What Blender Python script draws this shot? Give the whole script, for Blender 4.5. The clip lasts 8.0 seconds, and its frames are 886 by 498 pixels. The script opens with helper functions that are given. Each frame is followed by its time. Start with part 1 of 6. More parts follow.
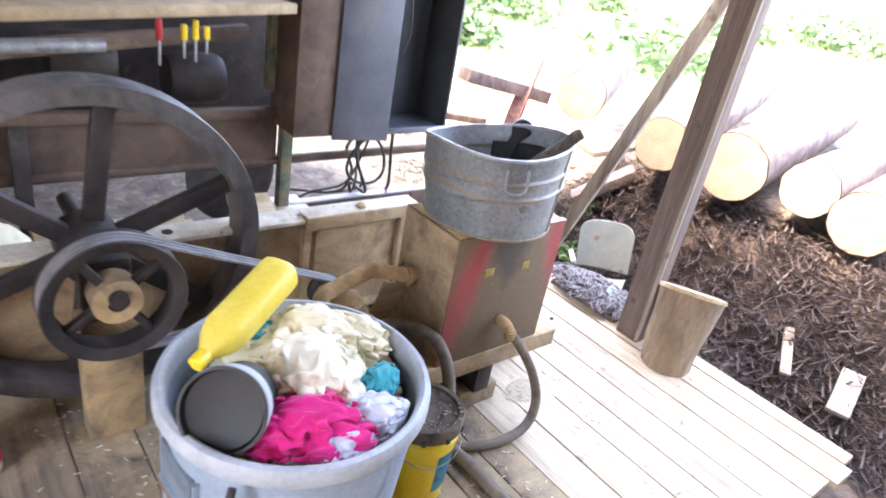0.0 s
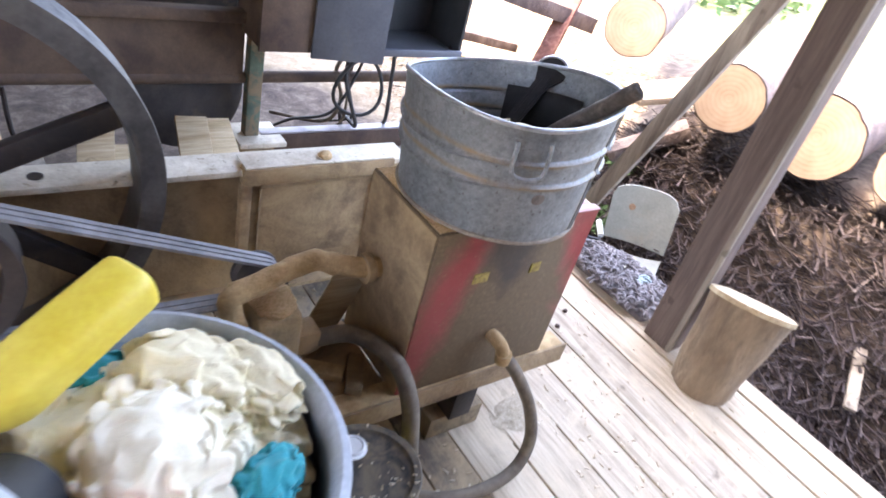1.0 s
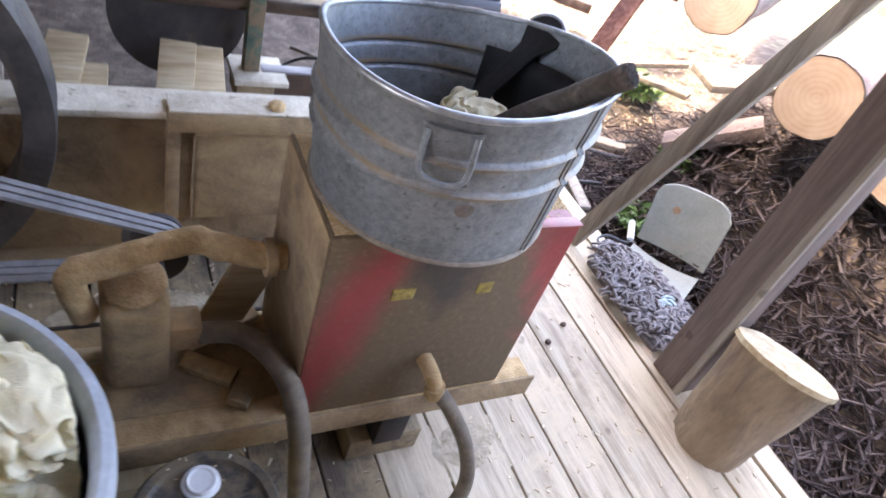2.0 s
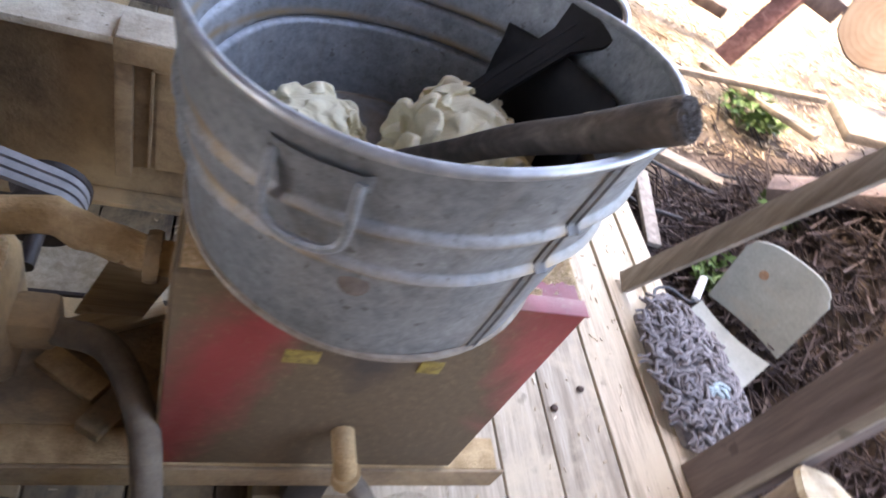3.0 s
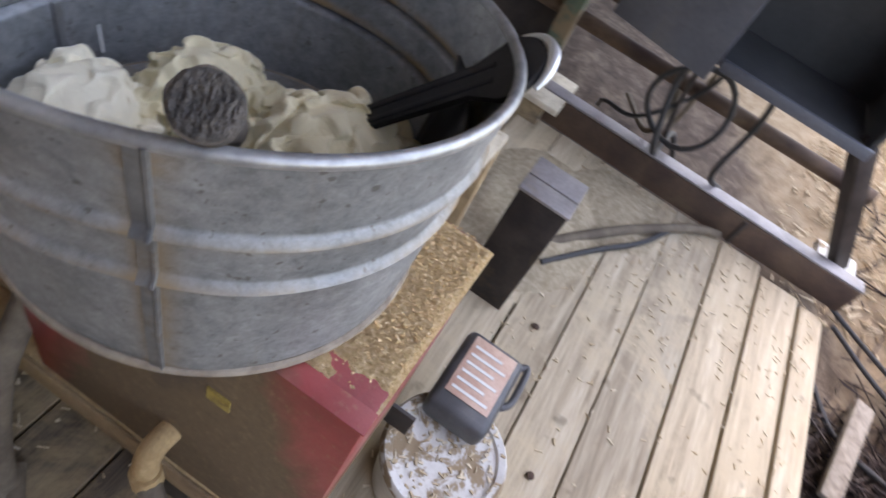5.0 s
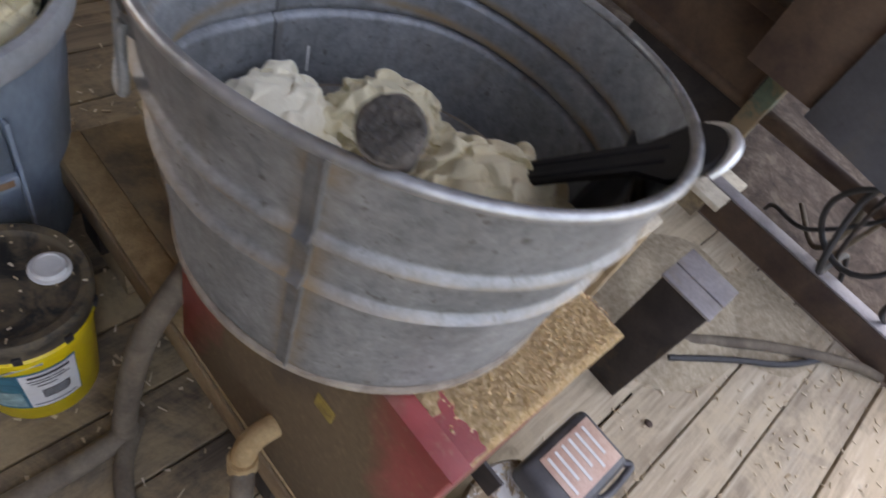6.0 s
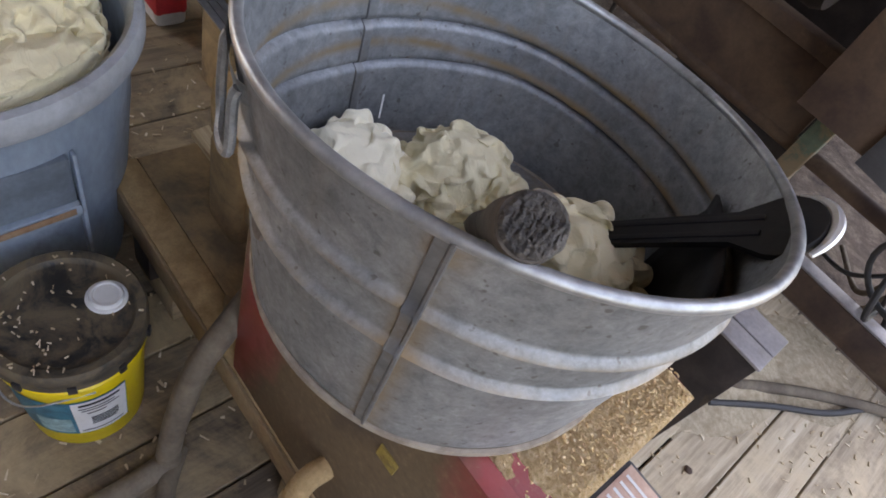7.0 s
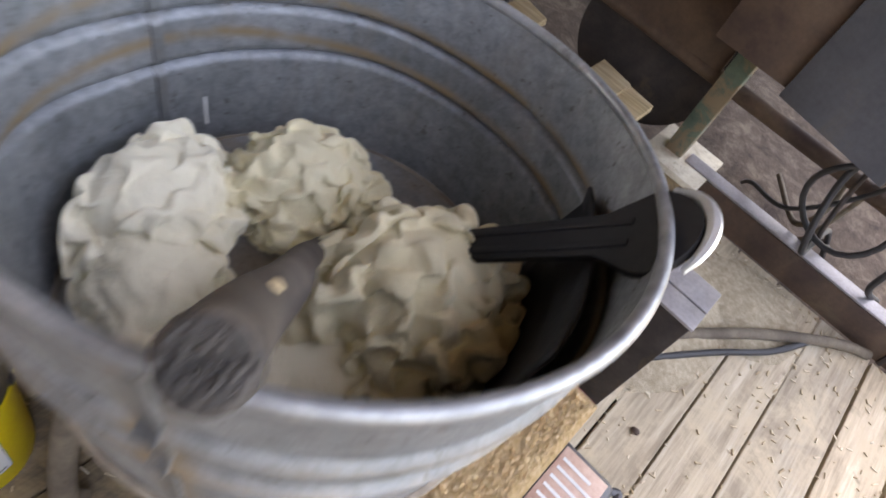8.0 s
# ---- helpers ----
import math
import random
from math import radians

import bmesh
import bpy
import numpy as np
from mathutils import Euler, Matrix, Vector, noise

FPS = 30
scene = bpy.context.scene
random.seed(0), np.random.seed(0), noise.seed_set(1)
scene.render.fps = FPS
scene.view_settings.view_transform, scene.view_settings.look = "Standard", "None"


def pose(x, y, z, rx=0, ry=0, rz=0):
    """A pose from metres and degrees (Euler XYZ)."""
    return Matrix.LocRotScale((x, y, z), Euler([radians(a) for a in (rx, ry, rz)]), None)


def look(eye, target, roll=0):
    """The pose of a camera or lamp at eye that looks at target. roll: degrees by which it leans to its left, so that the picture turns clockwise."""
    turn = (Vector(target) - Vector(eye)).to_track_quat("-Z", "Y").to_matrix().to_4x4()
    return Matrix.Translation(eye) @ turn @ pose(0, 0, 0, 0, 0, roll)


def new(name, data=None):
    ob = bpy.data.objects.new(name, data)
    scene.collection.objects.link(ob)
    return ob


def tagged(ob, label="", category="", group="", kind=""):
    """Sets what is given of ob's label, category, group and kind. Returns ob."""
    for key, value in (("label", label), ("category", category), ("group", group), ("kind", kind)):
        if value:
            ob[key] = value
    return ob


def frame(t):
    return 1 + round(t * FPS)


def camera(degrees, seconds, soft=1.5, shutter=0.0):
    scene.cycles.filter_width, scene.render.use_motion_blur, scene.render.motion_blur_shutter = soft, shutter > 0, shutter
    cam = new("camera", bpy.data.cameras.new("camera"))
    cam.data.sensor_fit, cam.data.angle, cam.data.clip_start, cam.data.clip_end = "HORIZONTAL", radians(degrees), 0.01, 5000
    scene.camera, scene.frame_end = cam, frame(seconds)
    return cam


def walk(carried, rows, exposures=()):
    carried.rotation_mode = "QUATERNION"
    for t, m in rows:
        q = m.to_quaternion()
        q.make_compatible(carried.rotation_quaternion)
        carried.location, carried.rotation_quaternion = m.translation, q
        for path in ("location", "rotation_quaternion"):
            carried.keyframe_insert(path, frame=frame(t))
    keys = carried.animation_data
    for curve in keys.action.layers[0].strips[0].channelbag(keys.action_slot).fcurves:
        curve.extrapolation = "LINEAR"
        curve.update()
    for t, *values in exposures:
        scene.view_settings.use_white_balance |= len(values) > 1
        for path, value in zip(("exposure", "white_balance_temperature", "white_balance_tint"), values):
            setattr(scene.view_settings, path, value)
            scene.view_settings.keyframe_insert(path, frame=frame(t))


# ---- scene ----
cam = camera(69.45, 8.0, soft=1.7, shutter=0.5)
PATH = [
    (0, (-1.5177, -1.5721, 1.9556), (-0.6089, -0.5772, 1.2964), 10.76),
    (0.5, (-1.2051, -1.2771, 1.8638), (-0.3170, -0.3392, 1.1010), 12.11),
    (1, (-0.9089, -1.0280, 1.8002), (-0.0668, -0.0979, 0.9780), 16.05),
    (1.5, (-0.6169, -0.9273, 1.7483), (0.1650, 0.0352, 0.9044), 17.91),
    (1.7, (-0.5163, -0.9141, 1.7433), (0.2301, 0.0469, 0.8662), 18.97),
    (2.8, (-0.0523, -0.5482, 1.6506), (0.5186, 0.3561, 0.5988), 28.70),
    (3, (0.0267, -0.5124, 1.6167), (0.5549, 0.4255, 0.5720), 29.50),
    (3.5, (0.2365, -0.5041, 1.6171), (0.6584, 0.4953, 0.5812), 27.76),
    (4, (0.4460, -0.3638, 1.6058), (0.7740, 0.6006, 0.5047), 26.30),
    (4.5, (0.5334, -0.2928, 1.6136), (0.6774, 0.6991, 0.4976), 28.67),
    (4.7, (0.5874, -0.3043, 1.6392), (0.6113, 0.6986, 0.5240), 28.63),
    (5.8, (0.6402, -0.3127, 1.6230), (0.2402, 0.5759, 0.4825), 27.79),
    (6, (0.6150, -0.3177, 1.6306), (0.1788, 0.5491, 0.4868), 27.40),
    (6.5, (0.5275, -0.3617, 1.6277), (0.0581, 0.5070, 0.4985), 28.51),
    (7, (0.5324, -0.3511, 1.6318), (0.0395, 0.5024, 0.5009), 26.97),
    (7.5, (0.5581, -0.3266, 1.6323), (0.1144, 0.5599, 0.5065), 26.09),
    (8, (0.5257, -0.1468, 1.6204), (0.1647, 0.7183, 0.4495), 26.20),
]
EXPOSURE = [(0.0, 5.05, 7400, 19), (1.0, 4.7, 7300, 19), (1.5, 4.5, 7200, 19), (3.0, 4.2, 7500, 20), (4.0, 3.85, 7800, 19), (4.5, 3.7, 8300, 19), (6.0, 3.3, 9300, 20), (7.0, 3.5, 9200, 20), (8.0, 3.85, 9600, 20)]
walk(cam, [(t, look(eye, target, roll)) for t, eye, target, roll in PATH], EXPOSURE)

# ---- world and sun ----
SUN_AZ, SUN_EL = radians(150), radians(60)   # azimuth from +x towards +y
world = bpy.data.worlds.new("sky")
scene.world = world
world.use_nodes = True
wn = world.node_tree
sky = wn.nodes.new("ShaderNodeTexSky")
sky.sky_type = "NISHITA"
sky.sun_disc = False
sky.sun_elevation, sky.sun_rotation = SUN_EL, radians(90) - SUN_AZ
sky.air_density, sky.dust_density = 1.0, 2.5
wn.links.new(sky.outputs[0], wn.nodes["Background"].inputs[0])
wn.nodes["Background"].inputs[1].default_value = 0.15
sun = bpy.data.lights.new("sun", "SUN")
sun.energy, sun.angle, sun.color = 1.0, radians(12), (1.0, 0.95, 0.86)
sun_ob = new("sun", sun)
sun_dir = Vector((math.cos(SUN_AZ) * math.cos(SUN_EL), math.sin(SUN_AZ) * math.cos(SUN_EL), math.sin(SUN_EL)))
sun_ob.matrix_world = look(sun_dir * 30, (0, 0, 0))


# ---- materials ----
def mat_nodes(name, rough=0.7, metal=0.0, spec=0.5):
    m = bpy.data.materials.new(name)
    m.use_nodes = True
    nt = m.node_tree
    b = nt.nodes["Principled BSDF"]
    b.inputs["Roughness"].default_value = rough
    b.inputs["Metallic"].default_value = metal
    b.inputs["Specular IOR Level"].default_value = spec
    return m, nt, b


def tex_noise(nt, vec, scale, detail=5.0, rough=0.6, distort=0.0):
    n = nt.nodes.new("ShaderNodeTexNoise")
    n.inputs["Scale"].default_value = scale
    n.inputs["Detail"].default_value = detail
    n.inputs["Roughness"].default_value = rough
    n.inputs["Distortion"].default_value = distort
    nt.links.new(vec, n.inputs["Vector"])
    return n.outputs["Fac"]


def ramp(nt, fac, stops):
    r = nt.nodes.new("ShaderNodeValToRGB")
    el = r.color_ramp.elements
    while len(el) < len(stops):
        el.new(0.5)
    for e, (p, c) in zip(el, stops):
        e.position = p
        e.color = (*c, 1) if len(c) == 3 else c
    nt.links.new(fac, r.inputs[0])
    return r.outputs[0]


def mixc(nt, fac, a, b, mode="MIX"):
    n = nt.nodes.new("ShaderNodeMix")
    n.data_type, n.blend_type = "RGBA", mode
    for sock, v in ((n.inputs[0], fac), (n.inputs[6], a), (n.inputs[7], b)):
        if isinstance(v, (int, float)):
            sock.default_value = v
        elif isinstance(v, tuple):
            sock.default_value = (*v, 1)
        else:
            nt.links.new(v, sock)
    return n.outputs[2]


def mapped(nt, scale=(1, 1, 1), space="Object", random_shift=False):
    c = nt.nodes.new("ShaderNodeTexCoord")
    mp = nt.nodes.new("ShaderNodeMapping")
    mp.inputs["Scale"].default_value = scale
    out = c.outputs[space]
    if random_shift:
        oi = nt.nodes.new("ShaderNodeObjectInfo")
        mul = nt.nodes.new("ShaderNodeVectorMath")
        mul.operation = "SCALE"
        mul.inputs[0].default_value = (37.0, 23.0, 11.0)
        nt.links.new(oi.outputs["Random"], mul.inputs["Scale"])
        nt.links.new(mul.outputs[0], mp.inputs["Location"])
    nt.links.new(out, mp.inputs["Vector"])
    return mp.outputs[0]


def bump(nt, b, height, strength=0.3, dist=0.01):
    n = nt.nodes.new("ShaderNodeBump")
    n.inputs["Strength"].default_value = strength
    n.inputs["Distance"].default_value = dist
    nt.links.new(height, n.inputs["Height"])
    nt.links.new(n.outputs[0], b.inputs["Normal"])


def surface(name, stops, scale=8.0, fine=60.0, rough=0.7, metal=0.0, bump_s=0.3, bump_d=0.004, dirt=None, dirt_at=(0.5, 0.65), spec=0.5, stretch=(1, 1, 1), random_shift=False, dirt_scale=3.0):
    """A surface with two scales of variation, and patches of dirt over it."""
    m, nt, b = mat_nodes(name, rough, metal, spec)
    v = mapped(nt, stretch, "Object", random_shift)
    big = tex_noise(nt, v, scale, 6, 0.6, 0.3)
    small = tex_noise(nt, v, fine, 4, 0.6)
    col = ramp(nt, big, stops)
    col = mixc(nt, 0.35, col, ramp(nt, small, [(0.3, (0.35, 0.35, 0.35)), (0.7, (0.65, 0.65, 0.65))]), "OVERLAY")
    if dirt:
        mask = ramp(nt, tex_noise(nt, v, dirt_scale, 8, 0.7, 0.5), [(dirt_at[0], (0, 0, 0)), (dirt_at[1], (1, 1, 1))])
        col = mixc(nt, mask, col, dirt)
        rr = mixc(nt, mask, (rough,) * 3, (0.9,) * 3)
        nt.links.new(rr, b.inputs["Roughness"])
    nt.links.new(col, b.inputs["Base Color"])
    bump(nt, b, small, bump_s, bump_d)
    return m


def wood(name, dark, mid, light, along="y", rough=0.75, grain=1.0, dust=None, dust_at=(0.52, 0.7)):
    m, nt, b = mat_nodes(name, rough, 0, 0.3)
    s = {"x": (0.35, 6, 6), "y": (6, 0.35, 6), "z": (6, 6, 0.35)}[along]
    v = mapped(nt, tuple(k * grain for k in s), "Object", True)
    rings = tex_noise(nt, v, 3.0, 4, 0.55, 1.4)
    fibre = tex_noise(nt, v, 22.0, 5, 0.7, 0.4)
    col = ramp(nt, rings, [(0.3, dark), (0.5, mid), (0.7, light)])
    col = mixc(nt, 0.45, col, ramp(nt, fibre, [(0.35, (0.3, 0.3, 0.3)), (0.65, (0.7, 0.7, 0.7))]), "OVERLAY")
    vv = mapped(nt, (1, 1, 1), "Object", True)
    spots = ramp(nt, tex_noise(nt, vv, 9, 3, 0.5), [(0.66, (0, 0, 0)), (0.72, (1, 1, 1))])
    col = mixc(nt, mixc(nt, 0.6, (0, 0, 0), spots), col, tuple(c * 0.5 for c in dark))
    oi = nt.nodes.new("ShaderNodeObjectInfo")
    tint = ramp(nt, oi.outputs["Random"], [(0.0, (0.8, 0.8, 0.8)), (1.0, (1.12, 1.1, 1.06))])
    col = mixc(nt, 1.0, col, tint, "MULTIPLY")
    if dust:
        mask = ramp(nt, tex_noise(nt, vv, 4.0, 9, 0.75, 0.4), [(dust_at[0], (0, 0, 0)), (dust_at[1], (1, 1, 1))])
        col = mixc(nt, mask, col, dust)
    nt.links.new(col, b.inputs["Base Color"])
    bump(nt, b, fibre, 0.35, 0.003)
    return m


def plain(name, colour, rough=0.5, metal=0.0, var=0.15, scale=12.0, bump_s=0.15):
    lo, hi = tuple(c * (1 - var) for c in colour), tuple(min(1, c * (1 + var)) for c in colour)
    return surface(name, [(0.35, lo), (0.65, hi)], scale, scale * 7, rough, metal, bump_s, 0.002)


SAWDUST = (0.46, 0.31, 0.16)
DUST = (0.30, 0.22, 0.13)
M_deck = wood("weathered_deck_boards", (0.36, 0.285, 0.20), (0.52, 0.425, 0.305), (0.645, 0.555, 0.42), "y", dust=(0.58, 0.47, 0.32), dust_at=(0.48, 0.66))
M_deck_old = wood("old_trodden_boards", (0.13, 0.10, 0.075), (0.22, 0.17, 0.12), (0.30, 0.24, 0.165), "y", dust=(0.42, 0.31, 0.18), dust_at=(0.42, 0.62))
M_post = wood("dark_post_wood", (0.105, 0.08, 0.072), (0.14, 0.105, 0.095), (0.175, 0.135, 0.12), "z")
M_board = wood("grey_board_wood", (0.20, 0.17, 0.14), (0.30, 0.26, 0.22), (0.40, 0.35, 0.29), "z")
M_roofwood = wood("roof_boards", (0.16, 0.13, 0.10), (0.24, 0.20, 0.15), (0.32, 0.26, 0.2), "x")
M_slab = wood("fresh_slab_wood", (0.42, 0.30, 0.17), (0.55, 0.42, 0.26), (0.66, 0.54, 0.36), "x")
M_oldslab = wood("sun_greyed_slab", (0.22, 0.17, 0.125), (0.32, 0.26, 0.19), (0.42, 0.35, 0.27), "x")
M_stick = wood("stick_wood", (0.055, 0.044, 0.038), (0.105, 0.085, 0.072), (0.18, 0.145, 0.12), "x")
M_stick_end = surface("stick_end_grain", [(0.35, (0.05, 0.045, 0.043)), (0.65, (0.13, 0.115, 0.105))], 90, 260, 0.95, 0, 1.0, 0.008)
M_sawdust = surface("sawdust", [(0.3, (0.52, 0.32, 0.14)), (0.5, (0.72, 0.48, 0.25)), (0.7, (0.84, 0.62, 0.38))], 170, 520, 0.95, 0, 1.0, 0.01)
M_floor_dust = surface("trodden_sawdust", [(0.3, (0.36, 0.28, 0.18)), (0.5, (0.48, 0.39, 0.27)), (0.7, (0.60, 0.51, 0.37))], 40, 260, 0.95, 0, 0.9, 0.008)
M_dusty_iron = surface("sawdust_covered_iron", [(0.35, (0.13, 0.095, 0.06)), (0.65, (0.26, 0.18, 0.105))], 9, 90, 0.8, 0.0, 0.6, 0.005, (0.46, 0.31, 0.155), (0.40, 0.60))
M_dust_thick = surface("thick_dust_on_iron", [(0.35, (0.36, 0.23, 0.105)), (0.65, (0.56, 0.385, 0.20))], 20, 150, 0.95, 0.0, 0.7, 0.006)
M_dark_iron = surface("dark_iron", [(0.35, (0.022, 0.018, 0.018)), (0.65, (0.055, 0.043, 0.04))], 7, 80, 0.6, 0.3, 0.3, 0.003, (0.16, 0.11, 0.065), (0.58, 0.75))
M_rust_plate = surface("rusty_brown_plate", [(0.35, (0.06, 0.035, 0.028)), (0.65, (0.12, 0.075, 0.05))], 6, 70, 0.75, 0.1, 0.3, 0.003, (0.2, 0.15, 0.09), (0.56, 0.75))
M_steel_top = surface("worn_grey_steel", [(0.35, (0.24, 0.22, 0.22)), (0.65, (0.36, 0.33, 0.33))], 8, 90, 0.55, 0.2, 0.25, 0.002, (0.32, 0.25, 0.17), (0.56, 0.72))
M_beam = surface("dusty_brown_beam", [(0.35, (0.16, 0.10, 0.055)), (0.65, (0.32, 0.215, 0.12))], 7, 70, 0.85, 0, 0.5, 0.005, (0.44, 0.31, 0.17), (0.44, 0.66))
M_beam_top = surface("pale_dust_on_beam", [(0.35, (0.50, 0.42, 0.31)), (0.65, (0.68, 0.60, 0.47))], 14, 90, 0.9, 0, 0.6, 0.005, (0.22, 0.16, 0.1), (0.60, 0.68), dirt_scale=22)
M_green = surface("flaking_green_paint", [(0.35, (0.05, 0.085, 0.065)), (0.65, (0.11, 0.15, 0.11))], 12, 90, 0.7, 0, 0.3, 0.003, (0.22, 0.16, 0.1), (0.45, 0.56), dirt_scale=9)
M_cabinet = surface("grey_cabinet_paint", [(0.35, (0.07, 0.074, 0.09)), (0.65, (0.105, 0.11, 0.128))], 3, 60, 0.55, 0.0, 0.1, 0.002, (0.16, 0.14, 0.12), (0.58, 0.8))
# Darker copy of the cabinet grey: the shade inside is put into the colour.
M_cab_dark = surface("shaded_cabinet_inside", [(0.35, (0.028, 0.03, 0.034)), (0.65, (0.05, 0.052, 0.056))], 4, 60, 0.5, 0, 0.1, 0.002)
M_hose = surface("dusty_rubber_hose", [(0.35, (0.11, 0.085, 0.062)), (0.65, (0.2, 0.16, 0.115))], 14, 140, 0.85, 0, 0.4, 0.003)
M_rubber = plain("black_rubber", (0.03, 0.03, 0.032), 0.6)
M_black = surface("black_plastic", [(0.35, (0.018, 0.018, 0.02)), (0.65, (0.042, 0.041, 0.044))], 8, 90, 0.42, 0, 0.15, 0.002, (0.12, 0.1, 0.07), (0.62, 0.75))
M_scoop = surface("scuffed_black_plastic", [(0.35, (0.010, 0.010, 0.011)), (0.65, (0.024, 0.023, 0.025))], 8, 90, 0.6, 0, 0.2, 0.002, (0.05, 0.046, 0.042), (0.58, 0.74), spec=0.25)
M_pot = surface("black_enamel", [(0.35, (0.006, 0.006, 0.007)), (0.65, (0.014, 0.014, 0.015))], 8, 90, 0.6)
M_belt = surface("worn_drive_belt", [(0.35, (0.13, 0.125, 0.125)), (0.65, (0.24, 0.23, 0.23))], 9, 80, 0.5, 0, 0.2, 0.002)
M_wheel = surface("worn_flywheel_rim", [(0.35, (0.06, 0.056, 0.055)), (0.65, (0.15, 0.14, 0.135))], 7, 70, 0.5, 0.3, 0.3, 0.003, (0.2, 0.155, 0.11), (0.6, 0.76))
M_white = surface("grimy_white_plastic", [(0.35, (0.6, 0.58, 0.54)), (0.65, (0.76, 0.74, 0.7))], 8, 70, 0.5, 0, 0.15, 0.002, (0.3, 0.22, 0.14), (0.56, 0.64), dirt_scale=8)
M_yellow = surface("yellow_plastic", [(0.35, (0.78, 0.55, 0.015)), (0.65, (0.86, 0.64, 0.03))], 6, 70, 0.4, 0, 0.1, 0.002, (0.4, 0.3, 0.1), (0.66, 0.8))
M_bottle = surface("dull_yellow_bottle", [(0.35, (0.74, 0.55, 0.06)), (0.65, (0.84, 0.68, 0.14))], 6, 60, 0.45, 0, 0.12, 0.002, (0.42, 0.32, 0.12), (0.6, 0.74), dirt_scale=6)
M_lid = surface("black_lid_with_dirt", [(0.35, (0.016, 0.015, 0.014)), (0.65, (0.04, 0.037, 0.034))], 10, 120, 0.4, 0, 0.3, 0.003, (0.15, 0.115, 0.072), (0.42, 0.56), dirt_scale=10)
M_can = surface("blue_grey_can_plastic", [(0.35, (0.20, 0.265, 0.335)), (0.65, (0.29, 0.36, 0.43))], 5, 60, 0.5, 0, 0.15, 0.003, (0.13, 0.125, 0.12), (0.55, 0.75), dirt_scale=4, stretch=(1, 1, 0.5))
# Darker can plastic that paints the shade in the handle recess.
M_can_dark = plain("shaded_can_recess", (0.13, 0.165, 0.20), 0.6, 0, 0.2, 12)
M_can_rim = plain("pale_can_rim", (0.38, 0.41, 0.44), 0.5, 0, 0.12, 9)
M_label_white = plain("white_label_paper", (0.72, 0.72, 0.70), 0.5, 0, 0.06, 9)
M_label_blue = plain("teal_blue_label_print", (0.02, 0.16, 0.22), 0.45, 0, 0.35, 30)
M_ink = plain("dark_ink", (0.03, 0.03, 0.035), 0.6)
M_red_print = plain("red_print", (0.55, 0.03, 0.04), 0.5)
M_pink_print = surface("faded_pink_label", [(0.35, (0.55, 0.33, 0.25)), (0.65, (0.68, 0.48, 0.38))], 12, 80, 0.5)
M_chair = surface("pale_green_grey_seat", [(0.35, (0.19, 0.20, 0.175)), (0.65, (0.26, 0.27, 0.235))], 4, 70, 0.7, 0, 0.15, 0.002, (0.27, 0.24, 0.19), (0.56, 0.76))
M_rust = surface("rust_stain", [(0.35, (0.24, 0.13, 0.07)), (0.65, (0.33, 0.21, 0.13))], 30, 90, 0.8)
M_foot = surface("rust_tinged_zinc", [(0.35, (0.20, 0.155, 0.12)), (0.65, (0.31, 0.26, 0.205))], 30, 90, 0.75, 0.2)
M_drain = surface("dark_rust", [(0.35, (0.12, 0.10, 0.09)), (0.65, (0.20, 0.165, 0.145))], 40, 120, 0.8)
M_mop = surface("grimy_grey_mop_yarn", [(0.35, (0.13, 0.115, 0.115)), (0.65, (0.27, 0.245, 0.235))], 30, 300, 0.95, 0, 0.6, 0.003)
M_mop_pale = surface("teal_mop_yarn", [(0.35, (0.30, 0.38, 0.38)), (0.65, (0.42, 0.5, 0.5))], 30, 300, 0.95, 0, 0.6, 0.003)
M_bark = surface("rough_bark", [(0.3, (0.07, 0.05, 0.045)), (0.5, (0.14, 0.10, 0.085)), (0.7, (0.23, 0.17, 0.14))], 10, 70, 0.95, 0, 0.9, 0.012, stretch=(1, 1, 0.4))
M_stump_bark = surface("weathered_stump_side", [(0.3, (0.16, 0.105, 0.065)), (0.5, (0.26, 0.185, 0.12)), (0.7, (0.36, 0.27, 0.18))], 7, 60, 0.9, 0, 0.7, 0.008, (0.10, 0.07, 0.05), (0.50, 0.74), stretch=(1, 1, 0.3), dirt_scale=11)
M_red_board = wood("faded_red_timber", (0.10, 0.045, 0.04), (0.15, 0.07, 0.06), (0.22, 0.12, 0.10), "x")
M_green_leaf = surface("green_leaves", [(0.3, (0.05, 0.10, 0.025)), (0.5, (0.09, 0.16, 0.04)), (0.7, (0.15, 0.22, 0.07))], 3, 40, 0.6)
M_far_leaf = surface("far_green_leaves", [(0.3, (0.04, 0.085, 0.03)), (0.5, (0.07, 0.13, 0.05)), (0.7, (0.11, 0.17, 0.07))], 1, 20, 0.7)


def piece_mix(name, stops, rough=0.9, fine=90):
    """Joined small pieces, each island with its own tone."""
    m, nt, b = mat_nodes(name, rough, 0, 0.25)
    g = nt.nodes.new("ShaderNodeNewGeometry")
    col = ramp(nt, g.outputs["Random Per Island"], stops)
    v = mapped(nt)
    n = tex_noise(nt, v, fine, 4, 0.6)
    col = mixc(nt, 0.5, col, ramp(nt, n, [(0.3, (0.3, 0.3, 0.3)), (0.7, (0.7, 0.7, 0.7))]), "OVERLAY")
    nt.links.new(col, b.inputs["Base Color"])
    bump(nt, b, n, 0.4, 0.003)
    return m


